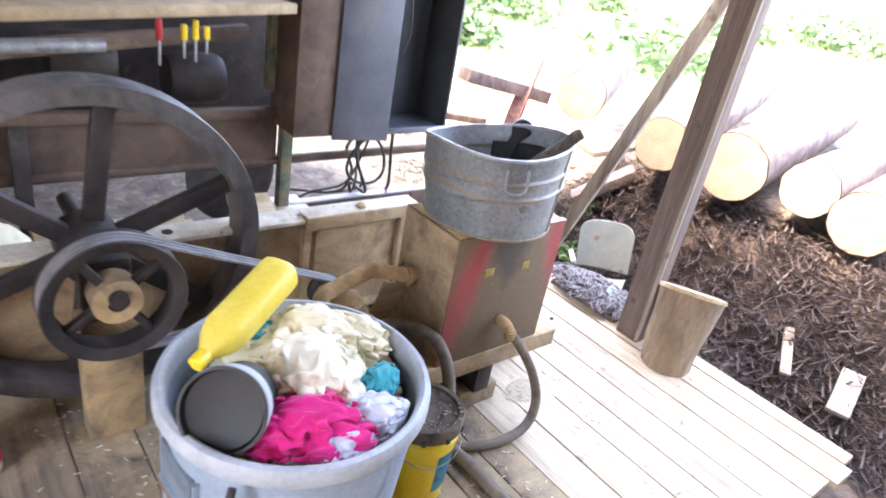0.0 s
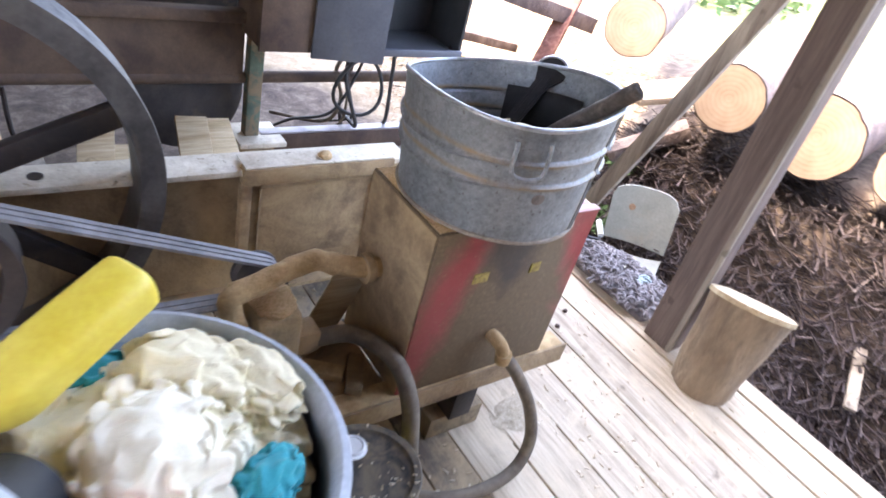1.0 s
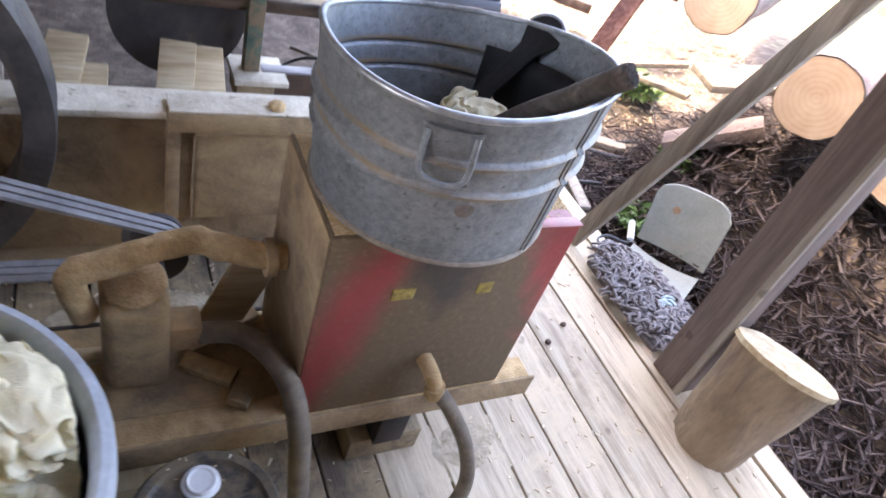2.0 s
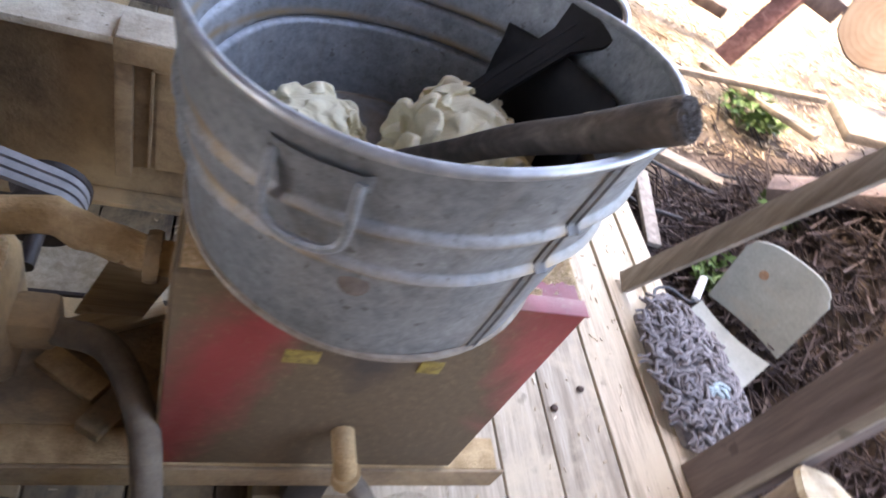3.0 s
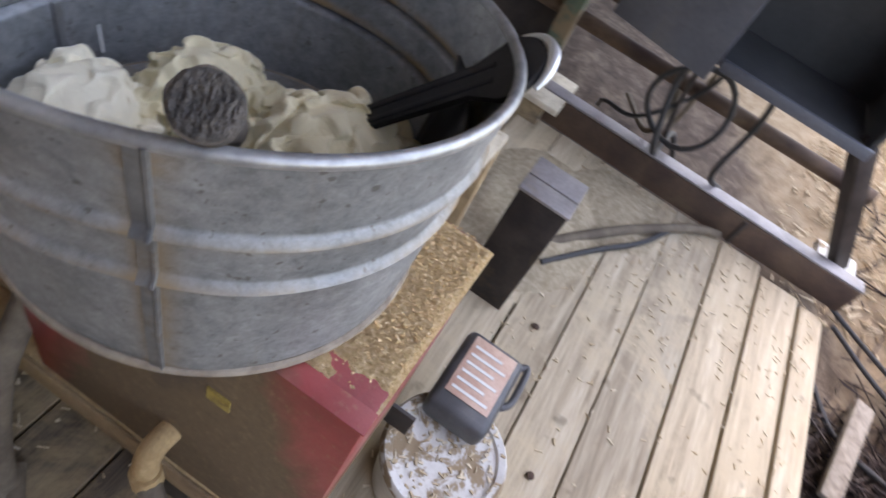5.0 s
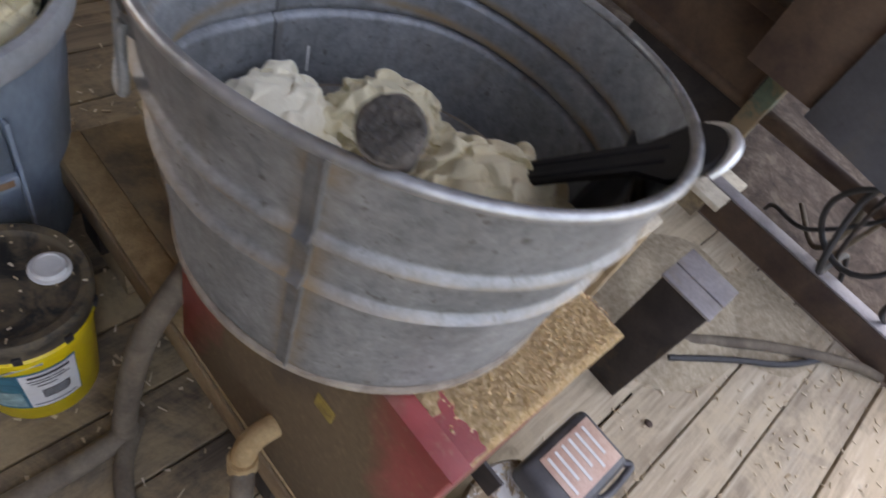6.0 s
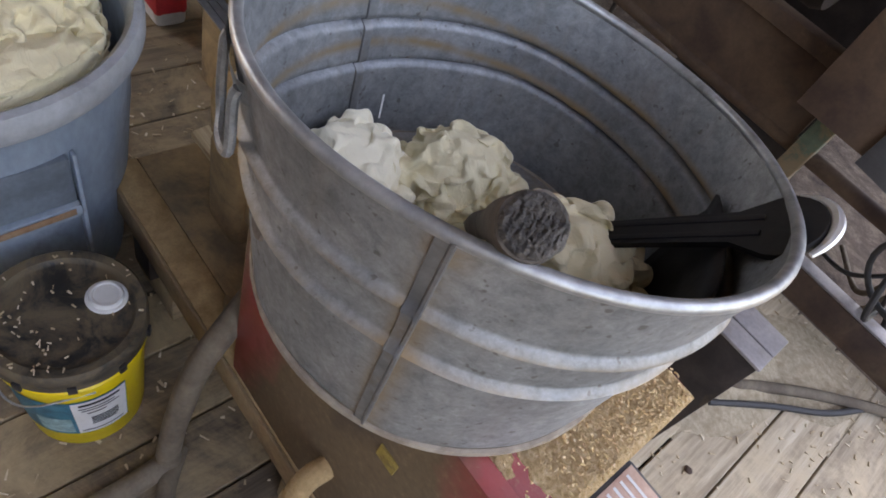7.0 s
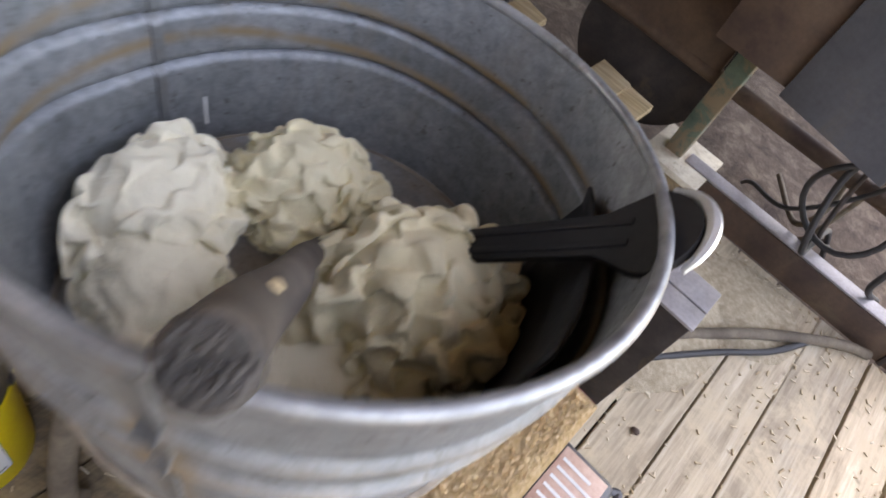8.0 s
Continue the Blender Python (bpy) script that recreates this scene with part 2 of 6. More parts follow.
M_slash = piece_mix("bark_strips_and_slash", [(0.0, (0.03, 0.021, 0.02)), (0.5, (0.05, 0.037, 0.034)), (0.93, (0.075, 0.057, 0.05)), (1.0, (0.12, 0.095, 0.08))])
M_chips = piece_mix("pale_wood_chips", [(0.0, (0.42, 0.31, 0.19)), (0.5, (0.58, 0.46, 0.31)), (1.0, (0.74, 0.64, 0.48))])
M_grains = piece_mix("sawdust_grain", [(0.0, (0.48, 0.29, 0.13)), (0.5, (0.66, 0.44, 0.23)), (1.0, (0.78, 0.57, 0.35))])
M_straw = piece_mix("sunbleached_shavings", [(0.0, (0.22, 0.15, 0.09)), (0.4, (0.42, 0.32, 0.20)), (1.0, (0.60, 0.50, 0.36))])


def make_galvanized():
    m, nt, b = mat_nodes("galvanized_steel", 0.55, 0.7, 0.5)
    v = mapped(nt)
    big = tex_noise(nt, v, 5, 7, 0.7, 0.8)
    mott = tex_noise(nt, v, 55, 6, 0.8, 0.3)
    col = ramp(nt, big, [(0.28, (0.19, 0.205, 0.22)), (0.5, (0.27, 0.285, 0.30)), (0.72, (0.39, 0.40, 0.41))])
    col = mixc(nt, 0.75, col, ramp(nt, mott, [(0.3, (0.27, 0.27, 0.27)), (0.7, (0.70, 0.70, 0.70))]), "OVERLAY")
    streak = ramp(nt, tex_noise(nt, mapped(nt, (9, 9, 0.8)), 3, 6, 0.7), [(0.54, (0, 0, 0)), (0.72, (1, 1, 1))])
    col = mixc(nt, mixc(nt, 0.25, (0, 0, 0), streak), col, (0.27, 0.23, 0.185))
    stain = ramp(nt, tex_noise(nt, v, 3.3, 8, 0.75, 1.2), [(0.57, (0, 0, 0)), (0.68, (1, 1, 1))])
    col = mixc(nt, mixc(nt, 0.5, (0, 0, 0), stain), col, (0.13, 0.13, 0.135))
    spots = ramp(nt, tex_noise(nt, v, 80, 2, 0.5), [(0.67, (0, 0, 0)), (0.72, (1, 1, 1))])
    col = mixc(nt, mixc(nt, 0.55, (0, 0, 0), spots), col, (0.10, 0.08, 0.07))
    at = nt.nodes.new("ShaderNodeAttribute")
    at.attribute_name = "wear"
    rust = nt.nodes.new("ShaderNodeMath")
    rust.operation = "MULTIPLY"
    nt.links.new(at.outputs["Fac"], rust.inputs[0])
    nt.links.new(ramp(nt, tex_noise(nt, v, 9, 7, 0.7, 0.6), [(0.36, (0.2, 0.2, 0.2)), (0.58, (0.95, 0.95, 0.95))]), rust.inputs[1])
    col = mixc(nt, rust.outputs[0], col, (0.34, 0.24, 0.14))
    nt.links.new(col, b.inputs["Base Color"])
    nt.links.new(ramp(nt, big, [(0.3, (0.5,) * 3), (0.7, (0.75,) * 3)]), b.inputs["Roughness"])
    bump(nt, b, mott, 0.16, 0.002)
    return m


def make_red_paint():
    """Red enamel, darker in the middle towards the top, with brown grime over much of it."""
    m, nt, b = mat_nodes("grimy_red_paint", 0.5, 0, 0.5)
    v = mapped(nt)
    sep = nt.nodes.new("ShaderNodeSeparateXYZ")
    nt.links.new(v, sep.inputs[0])
    n1 = tex_noise(nt, v, 5, 7, 0.65, 0.6)
    n2 = tex_noise(nt, v, 60, 5, 0.7)
    red = ramp(nt, n1, [(0.3, (0.20, 0.026, 0.026)), (0.7, (0.33, 0.052, 0.050))])
    grime = mixc(nt, n2, (0.075, 0.048, 0.027), (0.20, 0.135, 0.075))
    # grime: a wavy patch, with red left near the two upper corners
    def mth(op, a, c):
        k = nt.nodes.new("ShaderNodeMath")
        k.operation = op
        for s, val in zip(k.inputs, (a, c)):
            if isinstance(val, (int, float)):
                s.default_value = val
            else:
                nt.links.new(val, s)
        return k.outputs[0]
    d1 = mth("ABSOLUTE", mth("SUBTRACT", mth("SUBTRACT", sep.outputs[0], 0.115), mth("MULTIPLY", mth("SUBTRACT", sep.outputs[2], 0.80), 0.30)), 0)
    band = mth("SUBTRACT", 1.0, mth("MULTIPLY", d1, 10.0))
    d2 = mth("SUBTRACT", mth("ADD", sep.outputs[0], mth("MULTIPLY", sep.outputs[2], 0.35)), 0.755)
    corner = mth("MULTIPLY", d2, 8.0)
    keep = mth("ADD", mth("MAXIMUM", band, corner), mth("MULTIPLY", mth("SUBTRACT", n1, 0.5), 1.6))
    mask = ramp(nt, keep, [(0.0, (1, 1, 1)), (0.75, (0, 0, 0))])
    col = mixc(nt, mask, red, grime)
    speck = ramp(nt, n2, [(0.56, (0, 0, 0)), (0.68, (1, 1, 1))])
    col = mixc(nt, mixc(nt, 0.35, (0, 0, 0), speck), col, (0.28, 0.19, 0.10))
    # Near-black patch centred on x 0.30, strongest at the top and fading downwards.
    dark_n = tex_noise(nt, v, 7, 6, 0.6, 0.3)
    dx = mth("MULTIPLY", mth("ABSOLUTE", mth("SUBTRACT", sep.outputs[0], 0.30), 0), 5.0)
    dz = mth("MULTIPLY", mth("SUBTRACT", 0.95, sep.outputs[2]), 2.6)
    s = mth("SUBTRACT", mth("ADD", dark_n, 0.5), mth("ADD", dx, dz))
    dark_mid = ramp(nt, s, [(0.05, (0, 0, 0)), (0.45, (1, 1, 1))])
    col = mixc(nt, mixc(nt, 0.75, (0, 0, 0), dark_mid), col, (0.035, 0.028, 0.028))
    nt.links.new(col, b.inputs["Base Color"])
    nt.links.new(mixc(nt, mask, (0.4,) * 3, (0.85,) * 3), b.inputs["Roughness"])
    bump(nt, b, n2, 0.3, 0.003)
    return m


def make_cloth(name, a, c, stain=(0.35, 0.25, 0.13), stain_at=(0.60, 0.75)):
    m, nt, b = mat_nodes(name, 0.95, 0, 0.2)
    v = mapped(nt)
    n1 = tex_noise(nt, v, 7, 6, 0.6, 0.4)
    weave = tex_noise(nt, v, 240, 2, 0.5)
    col = ramp(nt, n1, [(0.3, a), (0.7, c)])
    mask = ramp(nt, tex_noise(nt, v, 11, 7, 0.7, 0.6), [(stain_at[0], (0, 0, 0)), (stain_at[1], (1, 1, 1))])
    col = mixc(nt, mixc(nt, 0.7, (0, 0, 0), mask), col, stain)
    nt.links.new(col, b.inputs["Base Color"])
    b.inputs["Sheen Weight"].default_value = 0.2
    # fine creases where the cloth has been wrung: narrow ridges of warped noise
    ridge = tex_noise(nt, mapped(nt, (1, 1.6, 0.8)), 16, 3, 0.55, 1.6)
    crease = ramp(nt, ridge, [(0.40, (0, 0, 0)), (0.49, (0.9, 0.9, 0.9)), (0.51, (1, 1, 1)), (0.60, (0.15, 0.15, 0.15))])
    bump(nt, b, mixc(nt, 0.25, crease, weave), 0.22, 0.005)
    return m


def make_log_end():
    m, nt, b = mat_nodes("sawn_log_end", 0.85, 0, 0.25)
    v = mapped(nt, (1, 1, 0.02))
    w = nt.nodes.new("ShaderNodeTexWave")
    w.wave_type, w.rings_direction, w.wave_profile = "RINGS", "Z", "SAW"
    w.inputs["Scale"].default_value = 12
    w.inputs["Distortion"].default_value = 2.5
    w.inputs["Detail"].default_value = 3
    nt.links.new(v, w.inputs["Vector"])
    rings = ramp(nt, w.outputs["Fac"], [(0.0, (0.34, 0.23, 0.15)), (0.6, (0.40, 0.29, 0.20)), (1.0, (0.30, 0.195, 0.125))])
    n = tex_noise(nt, mapped(nt), 8, 6, 0.6)
    col = mixc(nt, 0.5, rings, ramp(nt, n, [(0.3, (0.30, 0.185, 0.12)), (0.7, (0.46, 0.36, 0.27))]))
    nt.links.new(col, b.inputs["Base Color"])
    bump(nt, b, w.outputs["Fac"], 0.2, 0.003)
    return m


def make_ground():
    m, nt, b = mat_nodes("littered_ground", 0.95, 0, 0.2)
    v = mapped(nt)
    big = tex_noise(nt, v, 0.9, 8, 0.65, 0.4)
    mid = tex_noise(nt, v, 9, 7, 0.7, 0.5)
    fine = tex_noise(nt, v, 85, 4, 0.65)
    earth = ramp(nt, mid, [(0.3, (0.05, 0.036, 0.03)), (0.5, (0.115, 0.085, 0.065)), (0.7, (0.22, 0.17, 0.125))])
    straw = ramp(nt, mid, [(0.25, (0.19, 0.13, 0.078)), (0.5, (0.31, 0.232, 0.15)), (0.75, (0.42, 0.34, 0.24))])
    sep = nt.nodes.new("ShaderNodeSeparateXYZ")
    nt.links.new(v, sep.inputs[0])
    def mth(op, a, c):
        k = nt.nodes.new("ShaderNodeMath")
        k.operation = op
        for s, val in zip(k.inputs, (a, c)):
            if isinstance(val, (int, float)):
                s.default_value = val
            else:
                nt.links.new(val, s)
        return k.outputs[0]
    # sawdust lies thick behind the deck and thins out towards the log bank
    line = mth("SUBTRACT", mth("SUBTRACT", sep.outputs[1], 1.75), mth("MULTIPLY", mth("SUBTRACT", sep.outputs[0], 2.0), 0.55))
    line = mth("SUBTRACT", line, mth("MAXIMUM", 0.0, mth("MULTIPLY", mth("SUBTRACT", 2.1, sep.outputs[0]), 1.9)))
    lay = mth("ADD", mth("MULTIPLY", line, 0.8), mth("MULTIPLY", mth("SUBTRACT", big, 0.5), 2.2))
    col = mixc(nt, ramp(nt, lay, [(0.0, (0, 0, 0)), (0.5, (1, 1, 1))]), earth, straw)
    far = mth("SUBTRACT", mth("ADD", sep.outputs[0], mth("MULTIPLY", sep.outputs[1], 0.5)), 7.0)
    fmask = ramp(nt, mth("ADD", mth("MULTIPLY", far, 0.25), mth("SUBTRACT", big, 0.5)), [(0.0, (0, 0, 0)), (0.5, (1, 1, 1))])
    grass = ramp(nt, mid, [(0.3, (0.07, 0.10, 0.035)), (0.5, (0.15, 0.17, 0.08)), (0.7, (0.27, 0.25, 0.15))])
    col = mixc(nt, fmask, col, grass)
    col = mixc(nt, 0.45, col, ramp(nt, fine, [(0.3, (0.3, 0.3, 0.3)), (0.7, (0.7, 0.7, 0.7))]), "OVERLAY")
    nt.links.new(col, b.inputs["Base Color"])
    bump(nt, b, fine, 0.6, 0.01)
    return m


M_galv, M_red, M_log_end, M_ground = make_galvanized(), make_red_paint(), make_log_end(), make_ground()
M_band = surface("sunlit_band", [(0.35, (0.6, 0.62, 0.64)), (0.65, (0.75, 0.76, 0.78))], 14, 90, 0.32, 0.6)
M_seam = surface("stained_seam", [(0.35, (0.15, 0.155, 0.16)), (0.65, (0.25, 0.255, 0.26))], 14, 90, 0.6, 0.65, 0.2, 0.002, (0.22, 0.17, 0.12), (0.56, 0.72), dirt_scale=9)
M_rim = surface("worn_rim", [(0.35, (0.26, 0.27, 0.28)), (0.65, (0.46, 0.47, 0.48))], 22, 90, 0.42, 0.6, 0.15, 0.002, (0.22, 0.21, 0.2), (0.58, 0.7))
M_cream = make_cloth("cream_cotton", (0.72, 0.63, 0.41), (0.86, 0.78, 0.56), (0.46, 0.36, 0.21), (0.54, 0.74))
M_cream_pale = make_cloth("pale_cotton", (0.80, 0.73, 0.54), (0.89, 0.83, 0.67), (0.55, 0.45, 0.28), (0.56, 0.76))
M_pink = make_cloth("hot_pink_cloth", (0.56, 0.012, 0.13), (0.74, 0.03, 0.24), (0.35, 0.02, 0.07))
M_teal = make_cloth("teal_cloth", (0.01, 0.26, 0.30), (0.03, 0.38, 0.42), (0.02, 0.18, 0.2))
M_filmplastic = surface("crumpled_clear_wrapping", [(0.35, (0.42, 0.46, 0.56)), (0.65, (0.72, 0.75, 0.82))], 14, 70, 0.22, 0, 0.5, 0.01)


# ---- mesh helpers ----
def thing(name, label, category, group="", kind="", at=(0, 0, 0)):
    ob = new(name)
    ob.empty_display_size = 0.05
    ob.location = at
    return tagged(ob, label, category, group, kind)


def finish(me, material, smooth=True):
    me.materials.append(material)
    if smooth:
        me.polygons.foreach_set("use_smooth", [True] * len(me.polygons))
    me.update()
    return me


def part(name, bm, material, parent, label="", smooth=True, m=None):
    """Links a bmesh as one mesh object under a thing or part. Its coordinates are the parent's own."""
    me = bpy.data.meshes.new(name)
    bm.to_mesh(me)
    bm.free()
    finish(me, material, smooth)
    if smooth:
        me.set_sharp_from_angle(angle=radians(40))
    ob = new(name, me)
    ob.parent = parent
    if m is not None:
        ob.matrix_basis = m
    if label:
        tagged(ob, label)
    return ob


def solo(name, bm, material, label, category, group="", kind="", smooth=True, m=None):
    ob = part(name, bm, material, None, "", smooth, m)
    return tagged(ob, label, category, group, kind)


def boxm(x0, x1, y0, y1, z0, z1, bevel=0.006, wobble=0.0, seg=2):
    bm = bmesh.new()
    bmesh.ops.create_cube(bm, size=1)
    for v in bm.verts:
        v.co = Vector((x0 + (v.co.x + 0.5) * (x1 - x0), y0 + (v.co.y + 0.5) * (y1 - y0), z0 + (v.co.z + 0.5) * (z1 - z0)))
    if bevel:
        bmesh.ops.bevel(bm, geom=bm.edges[:], offset=bevel, segments=seg, affect="EDGES", profile=0.5)
    if wobble:
        for v in bm.verts:
            v.co += noise.noise_vector(v.co * 7) * wobble
    return bm


def lathe(profile, seg=48, centre=(0, 0, 0), close=False):
    """Turns (r, z) pairs round a vertical axis."""
    bm = bmesh.new()
    rows = []
    for r, z in profile:
        if r < 1e-5:
            rows.append([bm.verts.new((centre[0], centre[1], centre[2] + z))])
        else:
            rows.append([bm.verts.new((centre[0] + r * math.cos(2 * math.pi * i / seg), centre[1] + r * math.sin(2 * math.pi * i / seg), centre[2] + z)) for i in range(seg)])
    for a, c in zip(rows, rows[1:]):
        for i in range(seg):
            j = (i + 1) % seg
            if len(a) == 1 and len(c) > 1:
                bm.faces.new((a[0], c[j], c[i]))
            elif len(c) == 1 and len(a) > 1:
                bm.faces.new((a[i], a[j], c[0]))
            elif len(a) > 1:
                bm.faces.new((a[i], a[j], c[j], c[i]))
    bmesh.ops.recalc_face_normals(bm, faces=bm.faces[:])
    return bm


def smooth_path(pts, n=8):
    pts = [Vector(p) for p in pts]
    out = []
    ext = [2 * pts[0] - pts[1], *pts, 2 * pts[-1] - pts[-2]]
    for i in range(1, len(ext) - 2):
        p0, p1, p2, p3 = ext[i - 1:i + 3]
        for k in range(n):
            t = k / n
            out.append(0.5 * ((2 * p1) + (p2 - p0) * t + (2 * p0 - 5 * p1 + 4 * p2 - p3) * t * t + (3 * p1 - p0 - 3 * p2 + p3) * t ** 3))
    out.append(pts[-1])
    return out


def tube(pts, radius, seg=10, n=8, closed=False, bm=None, taper=None, cap=True):
    """A round tube along a smooth line through the points."""
    line = [Vector(p) for p in pts] if n == 0 else smooth_path(pts, n)
    own = bm is None
    bm = bm or bmesh.new()
    side = None
    rings = []
    for i, p in enumerate(line):
        a = line[(i + 1) % len(line)] if closed else line[min(i + 1, len(line) - 1)]
        c = line[i - 1] if closed else line[max(i - 1, 0)]
        d = (a - c).normalized()
        if side is None:
            side = d.orthogonal().normalized()
        side = (side - d * side.dot(d)).normalized()
        up = d.cross(side)
        r = radius * (taper(i / (len(line) - 1)) if taper else 1)
        rings.append([bm.verts.new(p + (side * math.cos(2 * math.pi * k / seg) + up * math.sin(2 * math.pi * k / seg)) * r) for k in range(seg)])
    pairs = list(zip(rings, rings[1:])) + ([(rings[-1], rings[0])] if closed else [])
    for a, c in pairs:
        for k in range(seg):
            bm.faces.new((a[k], a[(k + 1) % seg], c[(k + 1) % seg], c[k]))
    if not closed and cap:
        bm.faces.new(rings[0][::-1])
        bm.faces.new(rings[-1])
    if own:
        bmesh.ops.recalc_face_normals(bm, faces=bm.faces[:])
    return bm


def beam_between(a, c, w, h, bevel=0.004, up=(0, 0, 1)):
    """A board from a to c, w wide sideways and h deep upwards."""
    a, c = Vector(a), Vector(c)
    d = c - a
    ln = d.length
    d.normalize()
    s = d.cross(Vector(up)).normalized()
    u = s.cross(d)
    bm = boxm(-w / 2, w / 2, 0, ln, -h / 2, h / 2, bevel)
    mt = Matrix(((s.x, d.x, u.x, a.x), (s.y, d.y, u.y, a.y), (s.z, d.z, u.z, a.z), (0, 0, 0, 1)))
    bm.transform(mt)
    return bm


def smoothstep(a, c, x):
    t = min(1, max(0, (x - a) / (c - a)))
    return t * t * (3 - 2 * t)


def crumple(radii, seed, folds=1.0, sub=5, flat=0.35, freq=1.0):
    """A heap of cloth: a soft lump wrapped in overlapping sheet folds, each steep on one side and sloping on the other."""
    bm = bmesh.new()
    bmesh.ops.create_icosphere(bm, subdivisions=sub, radius=1)
    off = Vector((seed * 3.17, seed * 1.31, seed * 2.23))
    rs = np.random.RandomState(seed)
    P = np.array([v.co for v in bm.verts])
    warp = np.array([noise.noise_vector(v.co * 1.3 + off) * 0.30 + noise.noise_vector(v.co * 3.2 - off) * 0.06 for v in bm.verts])
    lump = np.array([noise.noise(v.co * 1.1 + off * 0.7) for v in bm.verts])
    grain = np.array([noise.noise(Vector((v.co.x * 3.5, v.co.y * 9, v.co.z * 6)) + off) for v in bm.verts])
    Q = P + warp
    best = np.zeros(len(P))
    rest = np.zeros(len(P))
    for _ in range(int(30 * freq)):
        c = rs.normal(size=3)
        c[2] = abs(c[2]) * 0.9
        c /= np.linalg.norm(c)
        t = np.cross(c, rs.normal(size=3))
        t /= np.linalg.norm(t)
        across = np.cross(c, t)
        ln, wd, h = rs.uniform(0.45, 1.1), rs.uniform(0.17, 0.46), rs.uniform(0.12, 0.38)
        a = (Q - c) @ t / ln
        b = (Q - c) @ across / wd + 0.25 * a * a
        face = np.clip((Q @ c) * 2.5, 0, 1)
        up = np.clip((b + 1) / 0.38, 0, 1)
        down = np.clip((b + 0.62) / 1.62, 0, 1)
        f = h * (up * up * (3 - 2 * up)) * (1 - down * down * (3 - 2 * down)) * np.clip(1 - a * a, 0, 1) ** 0.6 * face
        rest = rest + np.minimum(f, best)
        best = np.maximum(best, f)
    r = 0.80 + 0.16 * lump + folds * (1.05 * best + 0.06 * rest + 0.02 * (1 - np.abs(grain) * 4))
    q = P * r[:, None] + 0.25 * warp * folds
    low = q[:, 2] < -flat
    q[low, 2] = -flat - (q[low, 2] + flat) * 0.08
    q *= np.array(radii)
    for v, w in zip(bm.verts, q):
        v.co = w
    return bm


def crumple_cloth(radii, seed, n=64, excess=2.0, reach=2.2, inner=0.68, outer=1.03, flat=0.35, stiff=3, steps=160):
    """A cotton sheet gathered into a heap: it is laid over a soft lump too small for it, and settles into folds under its own stiffness."""
    rs = np.random.RandomState(seed)
    g = np.linspace(-1, 1, n)
    U, V = np.meshgrid(g, g)
    sq = np.maximum(np.abs(U), np.abs(V)) / np.maximum(np.hypot(U, V), 1e-6)
    U2, V2 = U * (0.55 + 0.45 * sq), V * (0.55 + 0.45 * sq)
    rho = np.hypot(U2, V2)
    phi = np.arctan2(V2, U2) + 0.5 * (rho - 0.5) * rs.uniform(-1, 1)
    th = np.minimum(rho * reach, 3.0)
    P = np.stack([np.sin(th) * np.cos(phi), np.sin(th) * np.sin(phi), np.cos(th)], -1)
    off = Vector(rs.uniform(-40, 40, 3))
    bend = np.array([noise.noise(Vector(p) * 2.6 + off) + 0.7 * noise.noise(Vector(p) * 5.5 - off) for p in P.reshape(-1, 3)]).reshape(n, n)
    core = np.array([noise.noise(Vector(p) * 1.2 + off * 0.5) for p in P.reshape(-1, 3)]).reshape(n, n)
    rest = reach / (n / 2) * excess * 0.86
    lo, hi = inner + 0.14 * core, outer + 0.20 * core
    Q = P * (0.5 * (lo + hi) + 0.24 * bend)[..., None]
    Q = Q + rs.normal(size=Q.shape) * 0.004
    links = []
    for di, dj in ((0, 1), (1, 0), (1, 1), (1, -1)):
        links.append((di, dj, rest * math.hypot(di, dj), 1.0, False))
    for k, curl in ((2, 0.86), (stiff, 0.62)):
        links += [(0, k, rest * k * curl, 0.6, True), (k, 0, rest * k * curl, 0.6, True)]
    for step in range(steps):
        move = np.zeros_like(Q)
        count = np.zeros((n, n, 1))
        for di, dj, ln, w, only_push in links:
            a = (slice(0, n - di), slice(max(0, -dj), n - max(0, dj)))
            b = (slice(di, n), slice(max(0, dj), n + min(0, dj)))
            d = Q[b] - Q[a]
            L = np.linalg.norm(d, axis=-1, keepdims=True) + 1e-9
            c = (L - ln) / L * 0.5 * w
            if only_push:
                c = np.minimum(c, 0)
            move[a] += d * c
            move[b] -= d * c
            count[a] += w
            count[b] += w
        Q = Q + 1.5 * move / count
        Q[..., 2] -= 0.0025
        r = np.linalg.norm(Q, axis=-1)
        keep = np.clip(r, lo, hi)
        Q *= (1 + (keep / np.maximum(r, 1e-6) - 1) * 0.6)[..., None]
        low = Q[..., 2] < -flat
        Q[..., 2] = np.where(low, -flat + (Q[..., 2] + flat) * 0.5, Q[..., 2])
    Q[1:-1, 1:-1] = 0.5 * Q[1:-1, 1:-1] + 0.125 * (Q[:-2, 1:-1] + Q[2:, 1:-1] + Q[1:-1, :-2] + Q[1:-1, 2:])
    Q = Q * np.array(radii)
    bm = bmesh.new()
    vs = [bm.verts.new(p) for p in Q.reshape(-1, 3)]
    for j in range(n - 1):
        for i in range(n - 1):
            bm.faces.new((vs[j * n + i], vs[j * n + i + 1], vs[(j + 1) * n + i + 1], vs[(j + 1) * n + i]))
    return bm


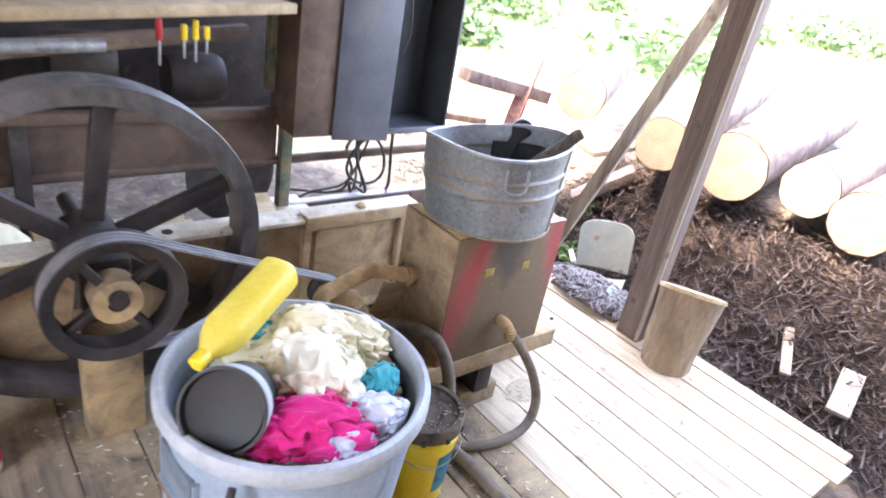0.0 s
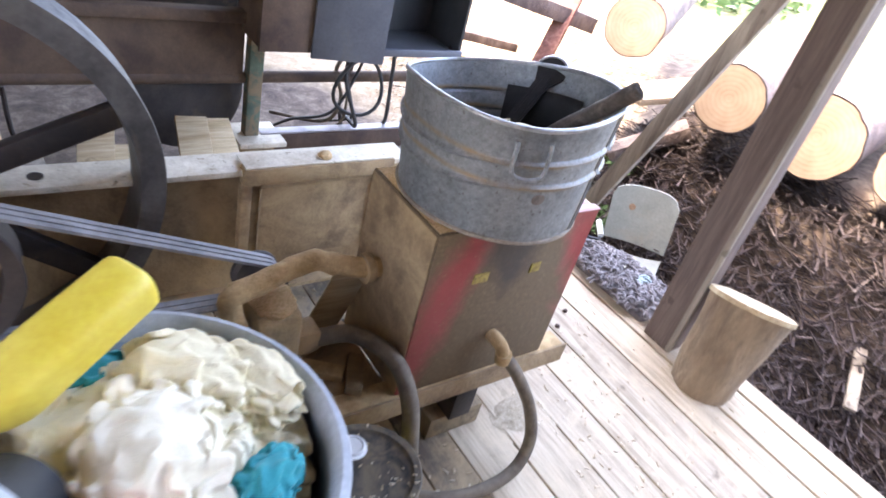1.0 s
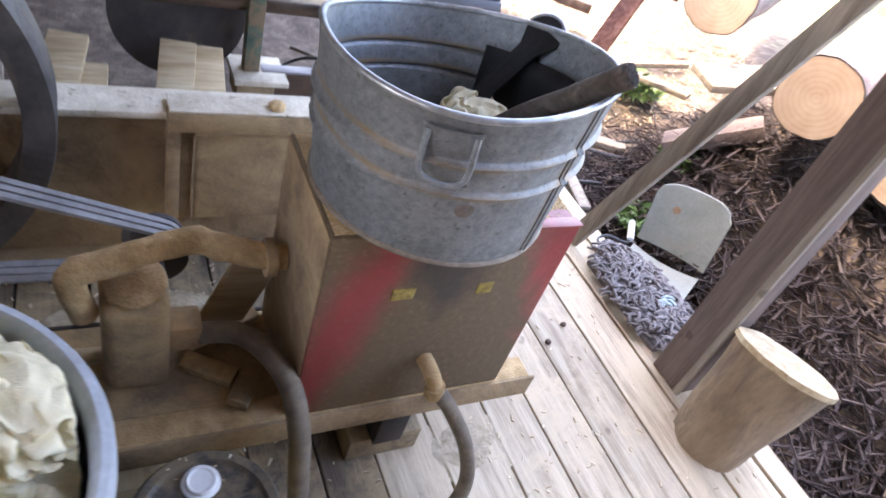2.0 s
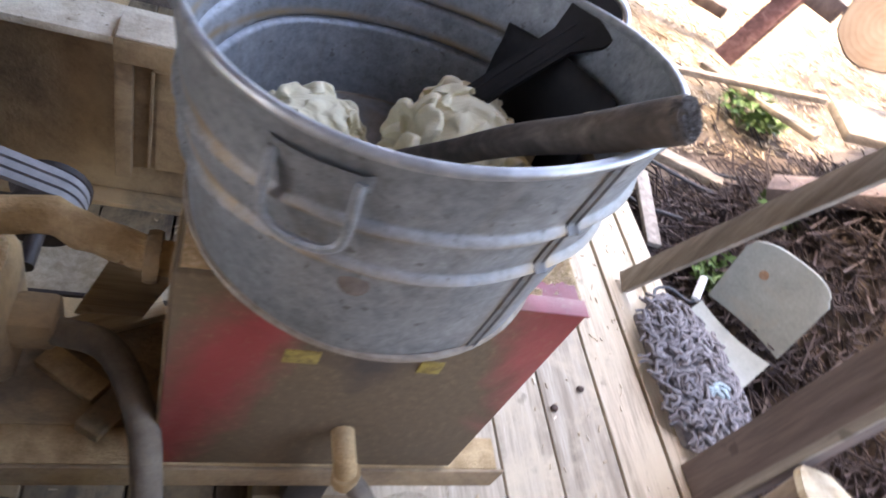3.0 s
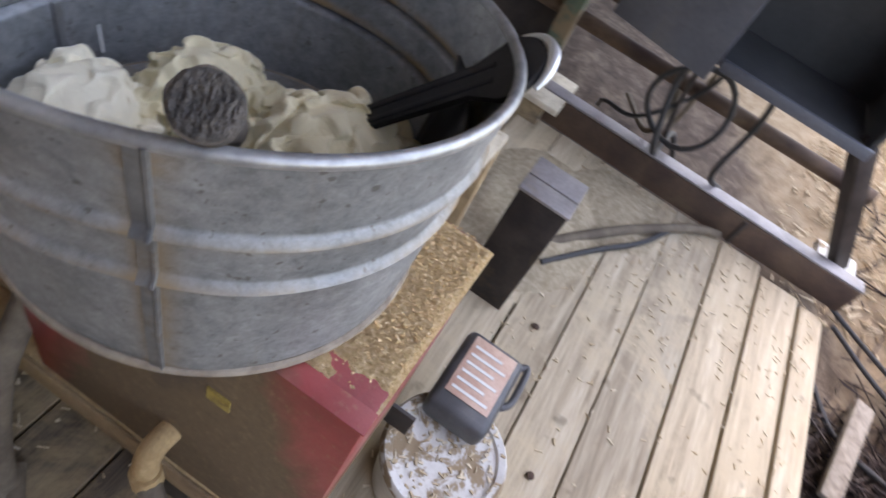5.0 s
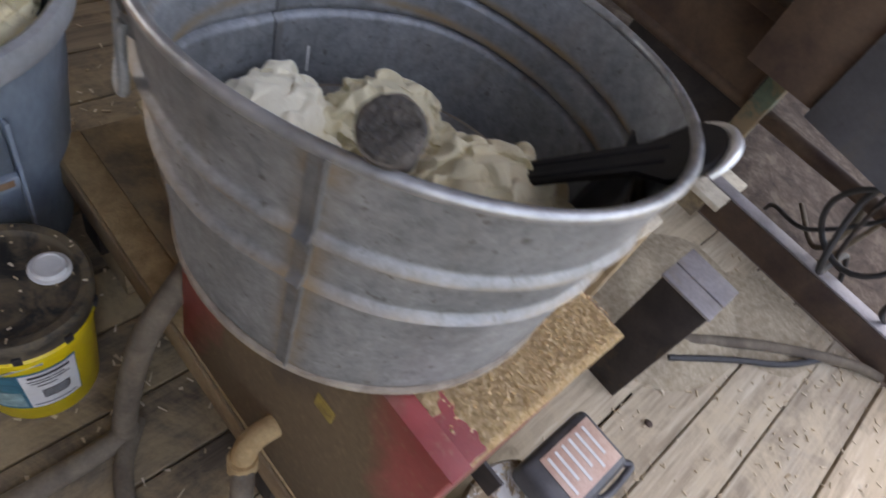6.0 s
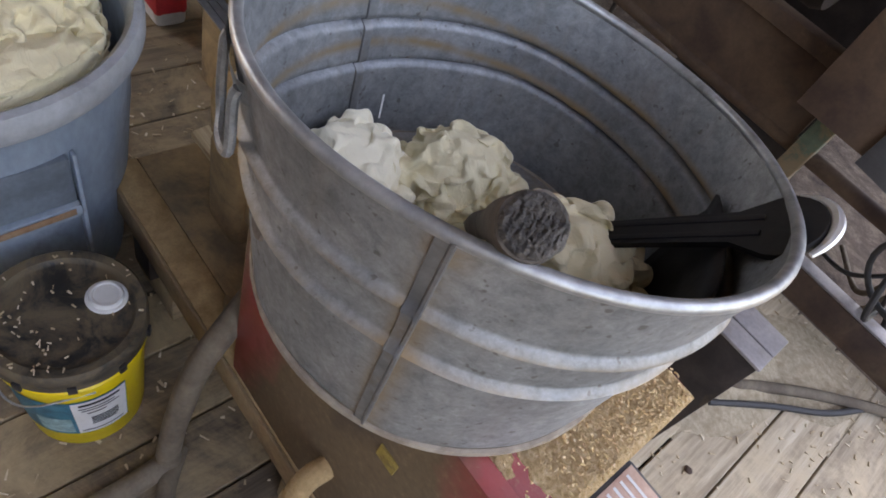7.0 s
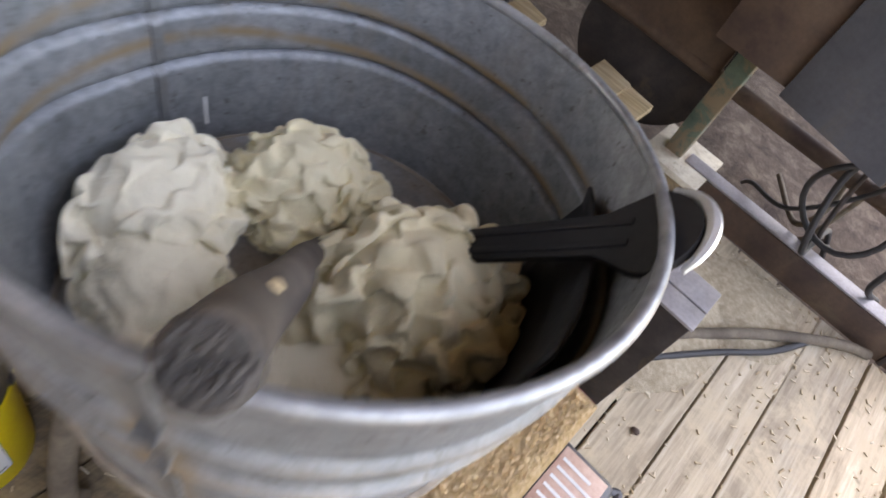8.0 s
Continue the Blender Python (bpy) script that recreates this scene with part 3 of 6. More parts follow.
def pieces_mesh(name, items, material):
    """Many small bars in one mesh. items: (place, direction, length, width, thickness)."""
    vs, fs = [], []
    for p, d, ln, w, th in items:
        d = d.normalized()
        s = d.cross(Vector((0.13, 0.21, 1.0))).normalized()
        u = s.cross(d)
        k = len(vs)
        for e, sw in ((-0.5, 1.0), (0.5, 0.55)):
            for a, c in ((-0.5, -0.5), (0.5, -0.5), (0.5, 0.5), (-0.5, 0.5)):
                vs.append(p + d * (ln * e) + s * (w * a * sw) + u * (th * c))
        fs += [(k, k + 1, k + 2, k + 3), (k + 7, k + 6, k + 5, k + 4)]
        fs += [(k + i, k + 4 + i, k + 4 + (i + 1) % 4, k + (i + 1) % 4) for i in range(4)]
    me = bpy.data.meshes.new(name)
    me.from_pydata([tuple(v) for v in vs], [], fs)
    finish(me, material, False)
    return new(name, me)


rnd = random.Random(7)


# ---- ground: one sheet to the horizon ----
def ground_z(x, y):
    z = -0.22
    z -= 0.20 * math.exp(-((x - 2.15) ** 2 + (y - 0.8) ** 2) / 0.35)
    side = smoothstep(1.9, 0.7, y - 0.35 * (x - 2.0))
    z += 0.80 * smoothstep(2.05, 3.1, x) * side * smoothstep(-9, -4, y)
    z += 0.35 * smoothstep(2.8, 5.0, x) * (1 - side)
    z += 0.10 * smoothstep(1.9, 2.6, y) * smoothstep(-1.5, 0.5, x)
    z += 0.02 * max(0, math.hypot(x - 2, y) - 8)
    p = Vector((x, y, 0))
    z += 0.05 * noise.noise(p * 1.7) + 0.025 * noise.noise(p * 5.1) + 0.012 * noise.noise(p * 14)
    return z


def build_ground():
    n = 190
    ax = [2.2 + 90 * math.copysign(abs(k) ** 3.4, k) + 3.0 * k for k in (2 * i / (n - 1) - 1 for i in range(n))]
    ay = [1.0 + 90 * math.copysign(abs(k) ** 3.4, k) + 3.0 * k for k in (2 * i / (n - 1) - 1 for i in range(n))]
    vs = [(x, y, ground_z(x, y)) for y in ay for x in ax]
    fs = [(j * n + i, j * n + i + 1, (j + 1) * n + i + 1, (j + 1) * n + i) for j in range(n - 1) for i in range(n - 1)]
    me = bpy.data.meshes.new("ground")
    me.from_pydata(vs, [], fs)
    finish(me, M_ground)
    return tagged(new("ground", me), "dark earth and pale sawdust littered with bark", "ground", kind="structure")


build_ground()


# ---- shed shell: roof, rear and side walls, unseen and added to shape light ----
def build_shell():
    # Roof stays out of view; its edges are set for the shade below.
    roof = solo("roof", boxm(-4.2, 1.30, -3.4, 6.2, 3.40, 3.48, 0.01), M_roofwood, "plain board roof out of view, added to shade the deck", "roof", kind="structure")
    for i in range(7):
        y = -3.2 + i * 1.5
        part("rafter", boxm(-4.1, 1.80, y - 0.03, y + 0.03, 3.25, 3.398, 0.005), M_roofwood, roof)
    # Side and rear walls are added; where they stop decides how much light enters.
    solo("wall_west", boxm(-4.2, -4.12, -0.9, 6.2, -0.35, 3.397, 0.01), M_board, "added plank side wall, its length set to steer the light", "wall", kind="structure")
    solo("wall_north", boxm(-4.118, 0.7, 6.12, 6.2, -0.35, 3.397, 0.01), M_post, "added dark plank rear wall that blocks light from behind", "wall", kind="structure")
    # East and south walls are never in view; added to keep out south-east light.
    solo("wall_east", boxm(2.03, 2.11, -2.45, -1.55, -0.35, 3.25, 0.01), M_board, "short plank wall out of view, added to block light", "wall", kind="structure")
    solo("wall_south", boxm(-4.2, 1.898, -2.45, -2.37, -0.35, 3.397, 0.01), M_post, "plank wall out of view in front, added to block light", "wall", kind="structure")


build_shell()


# ---- the post, its brace, the stump ----
def build_post():
    p = thing("shed_post", "dark square timber post at the deck edge", "post", at=(0, 0, 0))
    part("shaft", boxm(1.565, 1.675, -0.005, 0.15, 0.0, 3.25, 0.008, 0.003), M_post, p)
    # The post's narrow edge catches light; a paler strip of wood paints that.
    part("edge_strip", boxm(1.545, 1.563, -0.02, 0.008, 0.02, 3.25, 0.004), M_board, p, "lit narrow edge, painted as a pale strip")
    solo("diagonal_brace", beam_between((1.60, 0.88, 0.02), (1.73, 0.22, 2.02), 0.03, 0.085, 0.004, (0, 1, 0.3)), M_board, "grey diagonal board bracing the shed post", "brace")
    solo("rear_post", boxm(1.70, 1.80, 5.75, 5.85, -0.3, 3.25, 0.008), M_post, "dark timber post at the shed corner", "post")
    solo("front_post", boxm(1.92, 2.02, -2.45, -2.35, -0.3, 3.25, 0.008), M_post, "dark timber post at the shed corner", "post")


build_post()


def build_stump():
    c = (1.57, -0.205)
    s = thing("stump", "sawn wooden stump with peeling bark standing on the deck", "stump", at=(c[0], c[1], 0))
    seg = 40
    bm = bmesh.new()
    rings = []
    for k in range(13):
        u = k / 12
        ring = []
        for i in range(seg):
            a = 2 * math.pi * i / seg
            r = 0.135 + 0.035 * u + 0.012 * noise.noise(Vector((math.cos(a) * 1.5, math.sin(a) * 1.5, u * 2))) + 0.006 * noise.noise(Vector((math.cos(a) * 6, math.sin(a) * 6, u * 1.5)))
            ring.append(bm.verts.new((r * math.cos(a) + 0.02 * u, r * math.sin(a), (0.46 - 0.40 * r * math.cos(a - 0.5)) * u + 0.012 * (u > 0.9) * noise.noise(Vector((a * 3, 2, 5))))))
        rings.append(ring)
    for a, b2 in zip(rings, rings[1:]):
        for i in range(seg):
            bm.faces.new((a[i], a[(i + 1) % seg], b2[(i + 1) % seg], b2[i]))
    bm.faces.new(rings[0][::-1])
    part("trunk", bm, M_stump_bark, s)
    top = bmesh.new()
    vs = []
    for i in range(24):
        a = 2 * math.pi * i / 24
        r = 0.178 + 0.022 * noise.noise(Vector((math.cos(a) * 3, math.sin(a) * 3, 7)))
        vs.append((r * math.cos(a) * 1.05 + 0.02, r * math.sin(a)))
    lo = [top.verts.new((x, y, 0.452 - 0.40 * (x * 0.878 + y * 0.479))) for x, y in vs]
    hi = [top.verts.new((x * 0.985, y * 0.985, 0.474 - 0.40 * (x * 0.878 + y * 0.479))) for x, y in vs]
    top.faces.new(lo[::-1])
    top.faces.new(hi)
    for i in range(24):
        top.faces.new((lo[i], lo[(i + 1) % 24], hi[(i + 1) % 24], hi[i]))
    part("top", top, M_slab, s, "pale ragged cut top", smooth=False)


build_stump()


# ---- the washtub ----
RIM = (0.2538, 0.1672, 1.2681, 0.2961)
BASE = (0.2618, 0.1556, 0.943, 0.2598)


def rim_point(a):
    r = RIM[3] - 0.0072 * math.cos(2 * a) + 0.0058 * math.sin(2 * a) + 0.0035 * math.cos(3 * a) - 0.0092 * math.sin(3 * a)
    z = RIM[2] + 0.012 * math.cos(a) - 0.0396 * math.sin(a) + 0.017 * math.cos(2 * a) - 0.005 * math.sin(2 * a) - 0.0041 * math.cos(3 * a) + 0.0013 * math.sin(3 * a)
    return Vector((RIM[0] + r * math.cos(a), RIM[1] + r * math.sin(a), z))


def base_point(a, r=BASE[3]):
    return Vector((BASE[0] + r * math.cos(a), BASE[1] + r * math.sin(a), BASE[2]))


def tub_point(a, u, out=0.0):
    """A point of the tub's wall: angle, height from 0 to 1, and metres outwards."""
    p = base_point(a).lerp(rim_point(a), u)
    n = Vector((math.cos(a), math.sin(a), 0))
    u_front = u
    u = u + 0.05 * max(0.0, math.sin(a)) + 0.12 * max(0.0, -math.cos(a)) ** 4
    bead = 0.0100 * (math.exp(-((u - 0.535) / 0.0135) ** 2) + math.exp(-((u - 0.73) / 0.0135) ** 2))
    dent = 0.004 * noise.noise(Vector((math.cos(a) * 2, math.sin(a) * 2, u_front * 2.5)))
    return p + n * (bead + dent + out)


def build_tub():
    t = thing("washtub", "dented galvanized steel washtub standing on a red metal box", "washtub", at=(0, 0, 0))
    seg, rows = 144, 110
    bm = bmesh.new()
    ring = [[bm.verts.new(tub_point(2 * math.pi * i / seg, k / rows)) for i in range(seg)] for k in range(rows + 1)]
    for a, c in zip(ring, ring[1:]):
        for i in range(seg):
            bm.faces.new((a[i], a[(i + 1) % seg], c[(i + 1) % seg], c[i]))
    inner = [ring[0]]
    for f in (0.97, 0.6, 0.2):
        inner.append([bm.verts.new(base_point(2 * math.pi * i / seg, BASE[3] * f) + Vector((0, 0, 0.012))) for i in range(seg)])
    for a, c in zip(inner, inner[1:]):
        for i in range(seg):
            bm.faces.new((a[(i + 1) % seg], a[i], c[i], c[(i + 1) % seg]))
    bm.faces.new(inner[-1][::-1])
    body = part("body", bm, M_galv, t)
    wear = body.data.attributes.new("wear", "FLOAT", "POINT")
    vals = []
    for k in range(rows + 1):
        u = k / rows
        w = max(math.exp(-((u - c0) / 0.022) ** 2) for c0 in (0.52, 0.71)) + 0.8 * math.exp(-(u / 0.03) ** 2)
        for i in range(seg):
            da = (math.degrees(2 * math.pi * i / seg) + 63 + 180) % 360 - 180
            vals.append(min(1.0, w + 0.9 * math.exp(-(da / 3.5) ** 2)))
    vals += [0.5] * (len(body.data.vertices) - len(vals))
    wear.data.foreach_set("value", vals)
    so = body.modifiers.new("sheet", "SOLIDIFY")
    so.thickness, so.offset = 0.003, 0
    part("rolled_rim", tube([rim_point(2 * math.pi * i / 120) for i in range(120)], 0.0065, 10, 0, True), M_rim, t, "bright worn rolled rim")
    part("foot_bead", tube([base_point(2 * math.pi * i / 96, BASE[3] + 0.003) + Vector((0, 0, 0.006)) for i in range(96)], 0.006, 8, 0, True), M_foot, t, "rust-stained bottom bead")
    for a0 in (-63, 118):
        bm = bmesh.new()
        cols = []
        for k in range(rows + 1):
            cols.append([bm.verts.new(tub_point(radians(a0 + da), k / rows, o)) for da, o in ((-2.4, 0.0005), (-2.2, 0.004), (0, 0.0045), (0.3, 0.0065), (0.9, 0.0065), (1.2, 0.0005))])
        for a, c in zip(cols, cols[1:]):
            for i in range(5):
                bm.faces.new((a[i], a[i + 1], c[i + 1], c[i]))
        part("seam", bm, M_seam, t, "folded upright seam")
    bm = bmesh.new()
    cols = [[bm.verts.new(tub_point(radians(181 + da), k / rows, o)) for da, o in ((-1.6, -0.002), (-1.4, -0.0045), (0, -0.005), (1.3, -0.0045), (1.5, -0.002))] for k in range(4, rows - 2)]
    for a, c in zip(cols, cols[1:]):
        for i in range(4):
            bm.faces.new((a[i], a[i + 1], c[i + 1], c[i]))
    part("inner_seam", bm, M_seam, t, "lapped seam inside the tub")
    bm = bmesh.new()
    cols = [[bm.verts.new(tub_point(radians(169.5 + da + 0.4 * k / 6), 0.12 + 0.022 * k, -0.004)) for da in (-0.35, 0.35)] for k in range(7)]
    for a, c in zip(cols, cols[1:]):
        bm.faces.new((a[0], a[1], c[1], c[0]))
    part("scratch", bm, M_label_white, t, "white paint scratch inside")
    for a0 in (-118, 56):
        a = radians(a0)
        ears = [radians(a0 - 7.5), radians(a0 + 7.5)]
        pts = [tub_point(ears[0], 0.90, 0.006), tub_point(ears[0], 0.86, 0.012), tub_point(radians(a0 - 7.6), 0.70, 0.020), tub_point(radians(a0 - 5), 0.645, 0.024), tub_point(a, 0.635, 0.026),
               tub_point(radians(a0 + 5), 0.645, 0.024), tub_point(radians(a0 + 7.6), 0.70, 0.020), tub_point(ears[1], 0.86, 0.012), tub_point(ears[1], 0.90, 0.006)]
        h = part("handle", tube(pts, 0.0055, 8, 6), M_galv, t, "wire drop handle")
        bm = bmesh.new()
        cols = [[bm.verts.new(tub_point(radians(a0 + da), u, 0.007 if abs(da) < 8.5 else 0.001)) for da in (-9.5, -7.5, -4, 0, 4, 7.5, 9.5)] for u in (0.86, 0.88, 0.915, 0.93)]
        for r0, r1 in zip(cols, cols[1:]):
            for i in range(6):
                bm.faces.new((r0[i], r0[i + 1], r1[i + 1], r1[i]))
        part("handle_ear", bm, M_galv, h)
    sp = tub_point(radians(-106), 0.44, 0.001)
    n = Vector((math.cos(radians(-106)), math.sin(radians(-106)), 0.12)).normalized()
    bm = lathe([(0.0, 0.004), (0.009, 0.004), (0.012, 0.0025), (0.017, 0.0015), (0.019, -0.002)], 24)
    part("drain_plug", bm, M_drain, t, "rusty plugged drain", m=Matrix.Translation(sp) @ n.to_track_quat("Z", "Y").to_matrix().to_4x4())


build_tub()


# ---- what lies in the tub ----
def rag(name, at, radii, seed, material, label, rz=0, rx=0, group="rags in the tub", n=64, **cloth):
    bm = crumple_cloth(radii, seed, n, **cloth)
    if group == "rags in the tub":
        bm.transform(pose(*at, rx, 0, rz))
        for v in bm.verts:
            a = math.atan2(v.co.y - BASE[1], v.co.x - BASE[0])
            lim = BASE[3] - 0.018 + 0.09 * (v.co.z - BASE[2])
            d = math.hypot(v.co.x - BASE[0], v.co.y - BASE[1])
            if d > lim:
                v.co.x, v.co.y = BASE[0] + lim * math.cos(a), BASE[1] + lim * math.sin(a)
            v.co.z = max(v.co.z, BASE[2] + 0.016)
        bm.transform(Matrix.Translation((-at[0], -at[1], -at[2])))
        ob = solo(name, bm, material, label, "rag", group, m=Matrix.Translation(at))
    else:
        bm.transform(pose(*at, rx, 0, rz))
        for v in bm.verts:
            d = math.hypot(v.co.x - CAN.x, v.co.y - CAN.y)
            lim = 0.338 + 0.05 * smoothstep(0.765, 0.80, v.co.z)
            if d > lim:
                v.co.x, v.co.y = CAN.x + (v.co.x - CAN.x) * lim / d, CAN.y + (v.co.y - CAN.y) * lim / d
        bm.transform(Matrix.Translation((-at[0], -at[1], -at[2])))
        ob = solo(name, bm, material, label, "rag", group, m=Matrix.Translation(at))
    so = ob.modifiers.new("cloth", "SOLIDIFY")
    so.thickness = 0.0018
    sd = ob.modifiers.new("soft", "SUBSURF")
    sd.levels = sd.render_levels = 1
    return ob


rag("folded_rag", (0.088, 0.080, 1.0), (0.100, 0.125, 0.080), 3, M_cream_pale, "pale cream folded cotton cloth in the tub", 20, n=76, excess=1.8)
rag("crumpled_rag", (0.155, 0.24, 0.99), (0.108, 0.098, 0.088), 5, M_cream, "crumpled cream cotton rag in the tub", 70, n=80, excess=2.1)
rag("crumpled_rag", (0.375, 0.215, 1.04), (0.125, 0.145, 0.135), 8, M_cream, "crumpled cream cotton rag in the tub", -20, n=84, excess=2.1)
rag("flat_rag", (0.355, 0.09, 0.985), (0.13, 0.12, 0.075), 11, M_cream_pale, "damp cream rag flattened on the tub bottom", 10, excess=1.6, stiff=4)
rag("flat_rag", (0.16, 0.03, 0.985), (0.13, 0.085, 0.06), 14, M_cream_pale, "damp cream rag flattened on the tub bottom", -30, excess=1.6, stiff=4)


def build_stick():
    end, tail = Vector((0.427, -0.083, 1.362)), Vector((0.245, 0.19, 1.0))
    d = (tail - end).normalized()
    s = thing("stirring_stick", "thick dark wooden stick leaning out of the tub", "stick")
    bm = tube([(0, 0, 0), (0.1, 0.002, 0), (0.22, -0.002, 0.003), (0.34, 0.003, 0), ((tail - end).length, 0, 0)], 0.0228, 28, 14, taper=lambda u: 1 - 0.42 * u ** 1.2)
    for v in bm.verts:
        v.co += noise.noise_vector(Vector((v.co.x * 9, v.co.y * 60, v.co.z * 60))) * 0.0017
    mt = Matrix.Translation(end) @ d.to_track_quat("X", "Z").to_matrix().to_4x4()
    bm.transform(mt)
    part("shaft", bm, M_stick, s)
    bm = lathe([(0.0, 0.004)] + [(0.0012 * k, 0.004) for k in range(1, 17)] + [(0.0212, 0.002), (0.0226, -0.002), (0.0234, -0.007)], 72)
    for v in bm.verts:
        v.co.z += 0.0030 * noise.noise(Vector((v.co.x * 420, v.co.y * 150, 2))) + 0.0016 * noise.noise(Vector((v.co.x * 900, v.co.y * 500, 5)))
        v.co += noise.noise_vector(v.co * 70) * 0.0014
    chip = lathe([(0, 0.0022), (0.004, 0.002), (0.0065, 0.0)], 14)
    chip.transform(Matrix.Diagonal((2.6, 0.9, 1, 1)))
    side = Vector((0, 0, 1)) - d * d.z
    side = (side.normalized() * 0.8 + d.cross(side).normalized() * 0.25).normalized()
    rt = Matrix((d, side.cross(d), side)).transposed().to_4x4()
    part("bare_patch", chip, M_slab, s, "pale chipped patch of bare wood", m=Matrix.Translation(end + d * 0.105 + side * 0.0195) @ rt)
    part("cut_end", bm, M_stick_end, s, "rough grey end grain", m=Matrix.Translation(end) @ (-d).to_track_quat("Z", "Y").to_matrix().to_4x4())


build_stick()


def build_scoop():
    s = thing("dust_scoop", "black plastic scoop leaning against the inside of the tub", "scoop")
    # Black sheet added along the inner right wall, where the tub lies in shade.
    bm = bmesh.new()
    rows = []
    for k in range(9):
        u = 0.05 + 0.74 * k / 8
        rows.append([bm.verts.new(tub_point(radians(-4 + 54 * i / 12), u, -0.016 - 0.01 * math.sin(math.pi * i / 12))) for i in range(13)])
    for a, c in zip(rows, rows[1:]):
        for i in range(12):
            bm.faces.new((a[i], a[i + 1], c[i + 1], c[i]))
    b = part("blade", bm, M_scoop, s)
    so = b.modifiers.new("sheet", "SOLIDIFY")
    so.thickness = 0.004
    a0, a1 = Vector((0.335, 0.257, 1.047)), Vector((0.537, 0.297, 1.284))
    d = (a1 - a0).normalized()
    side = Vector((0.40, -0.90, -0.12))
    side = (side - d * side.dot(d)).normalized()
    up = side.cross(d)
    mt = Matrix(((d.x, side.x, up.x, a0.x), (d.y, side.y, up.y, a0.y), (d.z, side.z, up.z, a0.z), (0, 0, 0, 1)))
    ln = (a1 - a0).length
    # handle: a flat tongue with a rounded end
    bm = bmesh.new()
    out = [(0, -0.019), (ln - 0.09, -0.024), (ln - 0.05, -0.044)] + [(ln - 0.05 + 0.052 * math.sin(k * math.pi / 12), -0.047 * math.cos(k * math.pi / 12)) for k in range(1, 12)] + [(ln - 0.05, 0.044), (ln - 0.09, 0.024), (0, 0.019)]
    lo = [bm.verts.new((x, y, -0.004)) for x, y in out]
    hi = [bm.verts.new((x, y, 0.004)) for x, y in out]
    bm.faces.new(lo[::-1])
    bm.faces.new(hi)
    for i in range(len(out)):
        j = (i + 1) % len(out)
        bm.faces.new((lo[i], lo[j], hi[j], hi[i]))
    bm.transform(mt)
    h = part("handle", bm, M_scoop, s)
    for y in (-0.012, 0.012):
        bm = boxm(-0.02, ln - 0.06, y - 0.004, y + 0.004, 0.003, 0.0065, 0.001)
        bm.transform(mt)
        part("rib", bm, M_scoop, h)
    # Tapered crescent in a very pale metal: the sunlit glint is modelled in.
    bm = tube([mt @ Vector((ln - 0.05 + 0.057 * math.sin(k * math.pi / 12), -0.054 * math.cos(k * math.pi / 12), -0.004)) for k in range(1, 10)], 0.007, 8, 4, taper=lambda u: 0.35 + 0.65 * math.sin(math.pi * min(1, u * 0.9 + 0.05)))
    part("edge_band", bm, M_band, h, "worn metal edge, its sunlit glint put into the colour")


build_scoop()


# ---- the red tank box ----
BOX_W, BOX_D, BOX_Z0, BOX_Z1 = 0.60, 0.355, 0.335, 0.940


def build_box():
    b = thing("tank_box", "grimy red metal tank box caked with sawdust", "tank")
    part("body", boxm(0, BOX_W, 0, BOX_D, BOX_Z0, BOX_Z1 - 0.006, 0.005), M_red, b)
    bm = bmesh.new()
    n = 170
    g = [[bm.verts.new((0.006 + (BOX_W - 0.003) * i / n, 0.008 + (BOX_D - 0.012) * j / n, 0)) for i in range(n + 1)] for j in range(n + 1)]
    for row in g:
        for v in row:
            e = min(v.co.x / 0.03, (BOX_W + 0.004 - v.co.x) / 0.012, v.co.y / 0.02, (BOX_D - v.co.y) / 0.02, 1)
            bare = smoothstep(0.03, 0.11, v.co.y + 0.05 * noise.noise(v.co * 14) + 0.03 * noise.noise(v.co * 60)) if v.co.x > 0.30 else 1
            v.co.z = BOX_Z1 - 0.0075 + bare * max(0, e) * (0.009 + 0.004 * noise.noise(v.co * 18) + 0.0035 * noise.noise(v.co * 75) + 0.004 * noise.noise(v.co * 190))
    for j in range(n):
        for i in range(n):
            bm.faces.new((g[j][i], g[j][i + 1], g[j + 1][i + 1], g[j + 1][i]))
    part("sawdust_layer", bm, M_sawdust, b, "tan sawdust lying on the lid")
    part("top_plate", boxm(0.33, BOX_W + 0.003, -0.003, 0.03, BOX_Z1 - 0.005, BOX_Z1 - 0.0005, 0.002), M_red, b)
    part("side_skin", boxm(-0.004, -0.001, 0.004, BOX_D - 0.004, BOX_Z0 + 0.003, BOX_Z1 - 0.012, 0.001), M_beam, b, "brown grime-caked side sheet")
    for x, z, w in ((0.165, 0.74, 0.055), (0.385, 0.735, 0.04)):
        part("warning_label", boxm(x, x + w, -0.003, 0.001, z, z + 0.035, 0.001), M_oldlabel, b, "worn yellow warning label")
    # outlet fitting and hose on the face
    f = part("outlet_fitting", tube([(0.32, 0.0, 0.50), (0.32, -0.035, 0.503), (0.325, -0.06, 0.49), (0.335, -0.07, 0.455)], 0.022, 12, 5), M_dust_thick, b, "sawdust-caked elbow")
    part("collar", tube([(0.331, -0.069, 0.475), (0.337, -0.0705, 0.44)], 0.027, 12, 0), M_dust_thick, f)


M_oldlabel = surface("worn_yellow_label", [(0.35, (0.16, 0.10, 0.03)), (0.65, (0.36, 0.26, 0.06))], 60, 160, 0.7)
build_box()
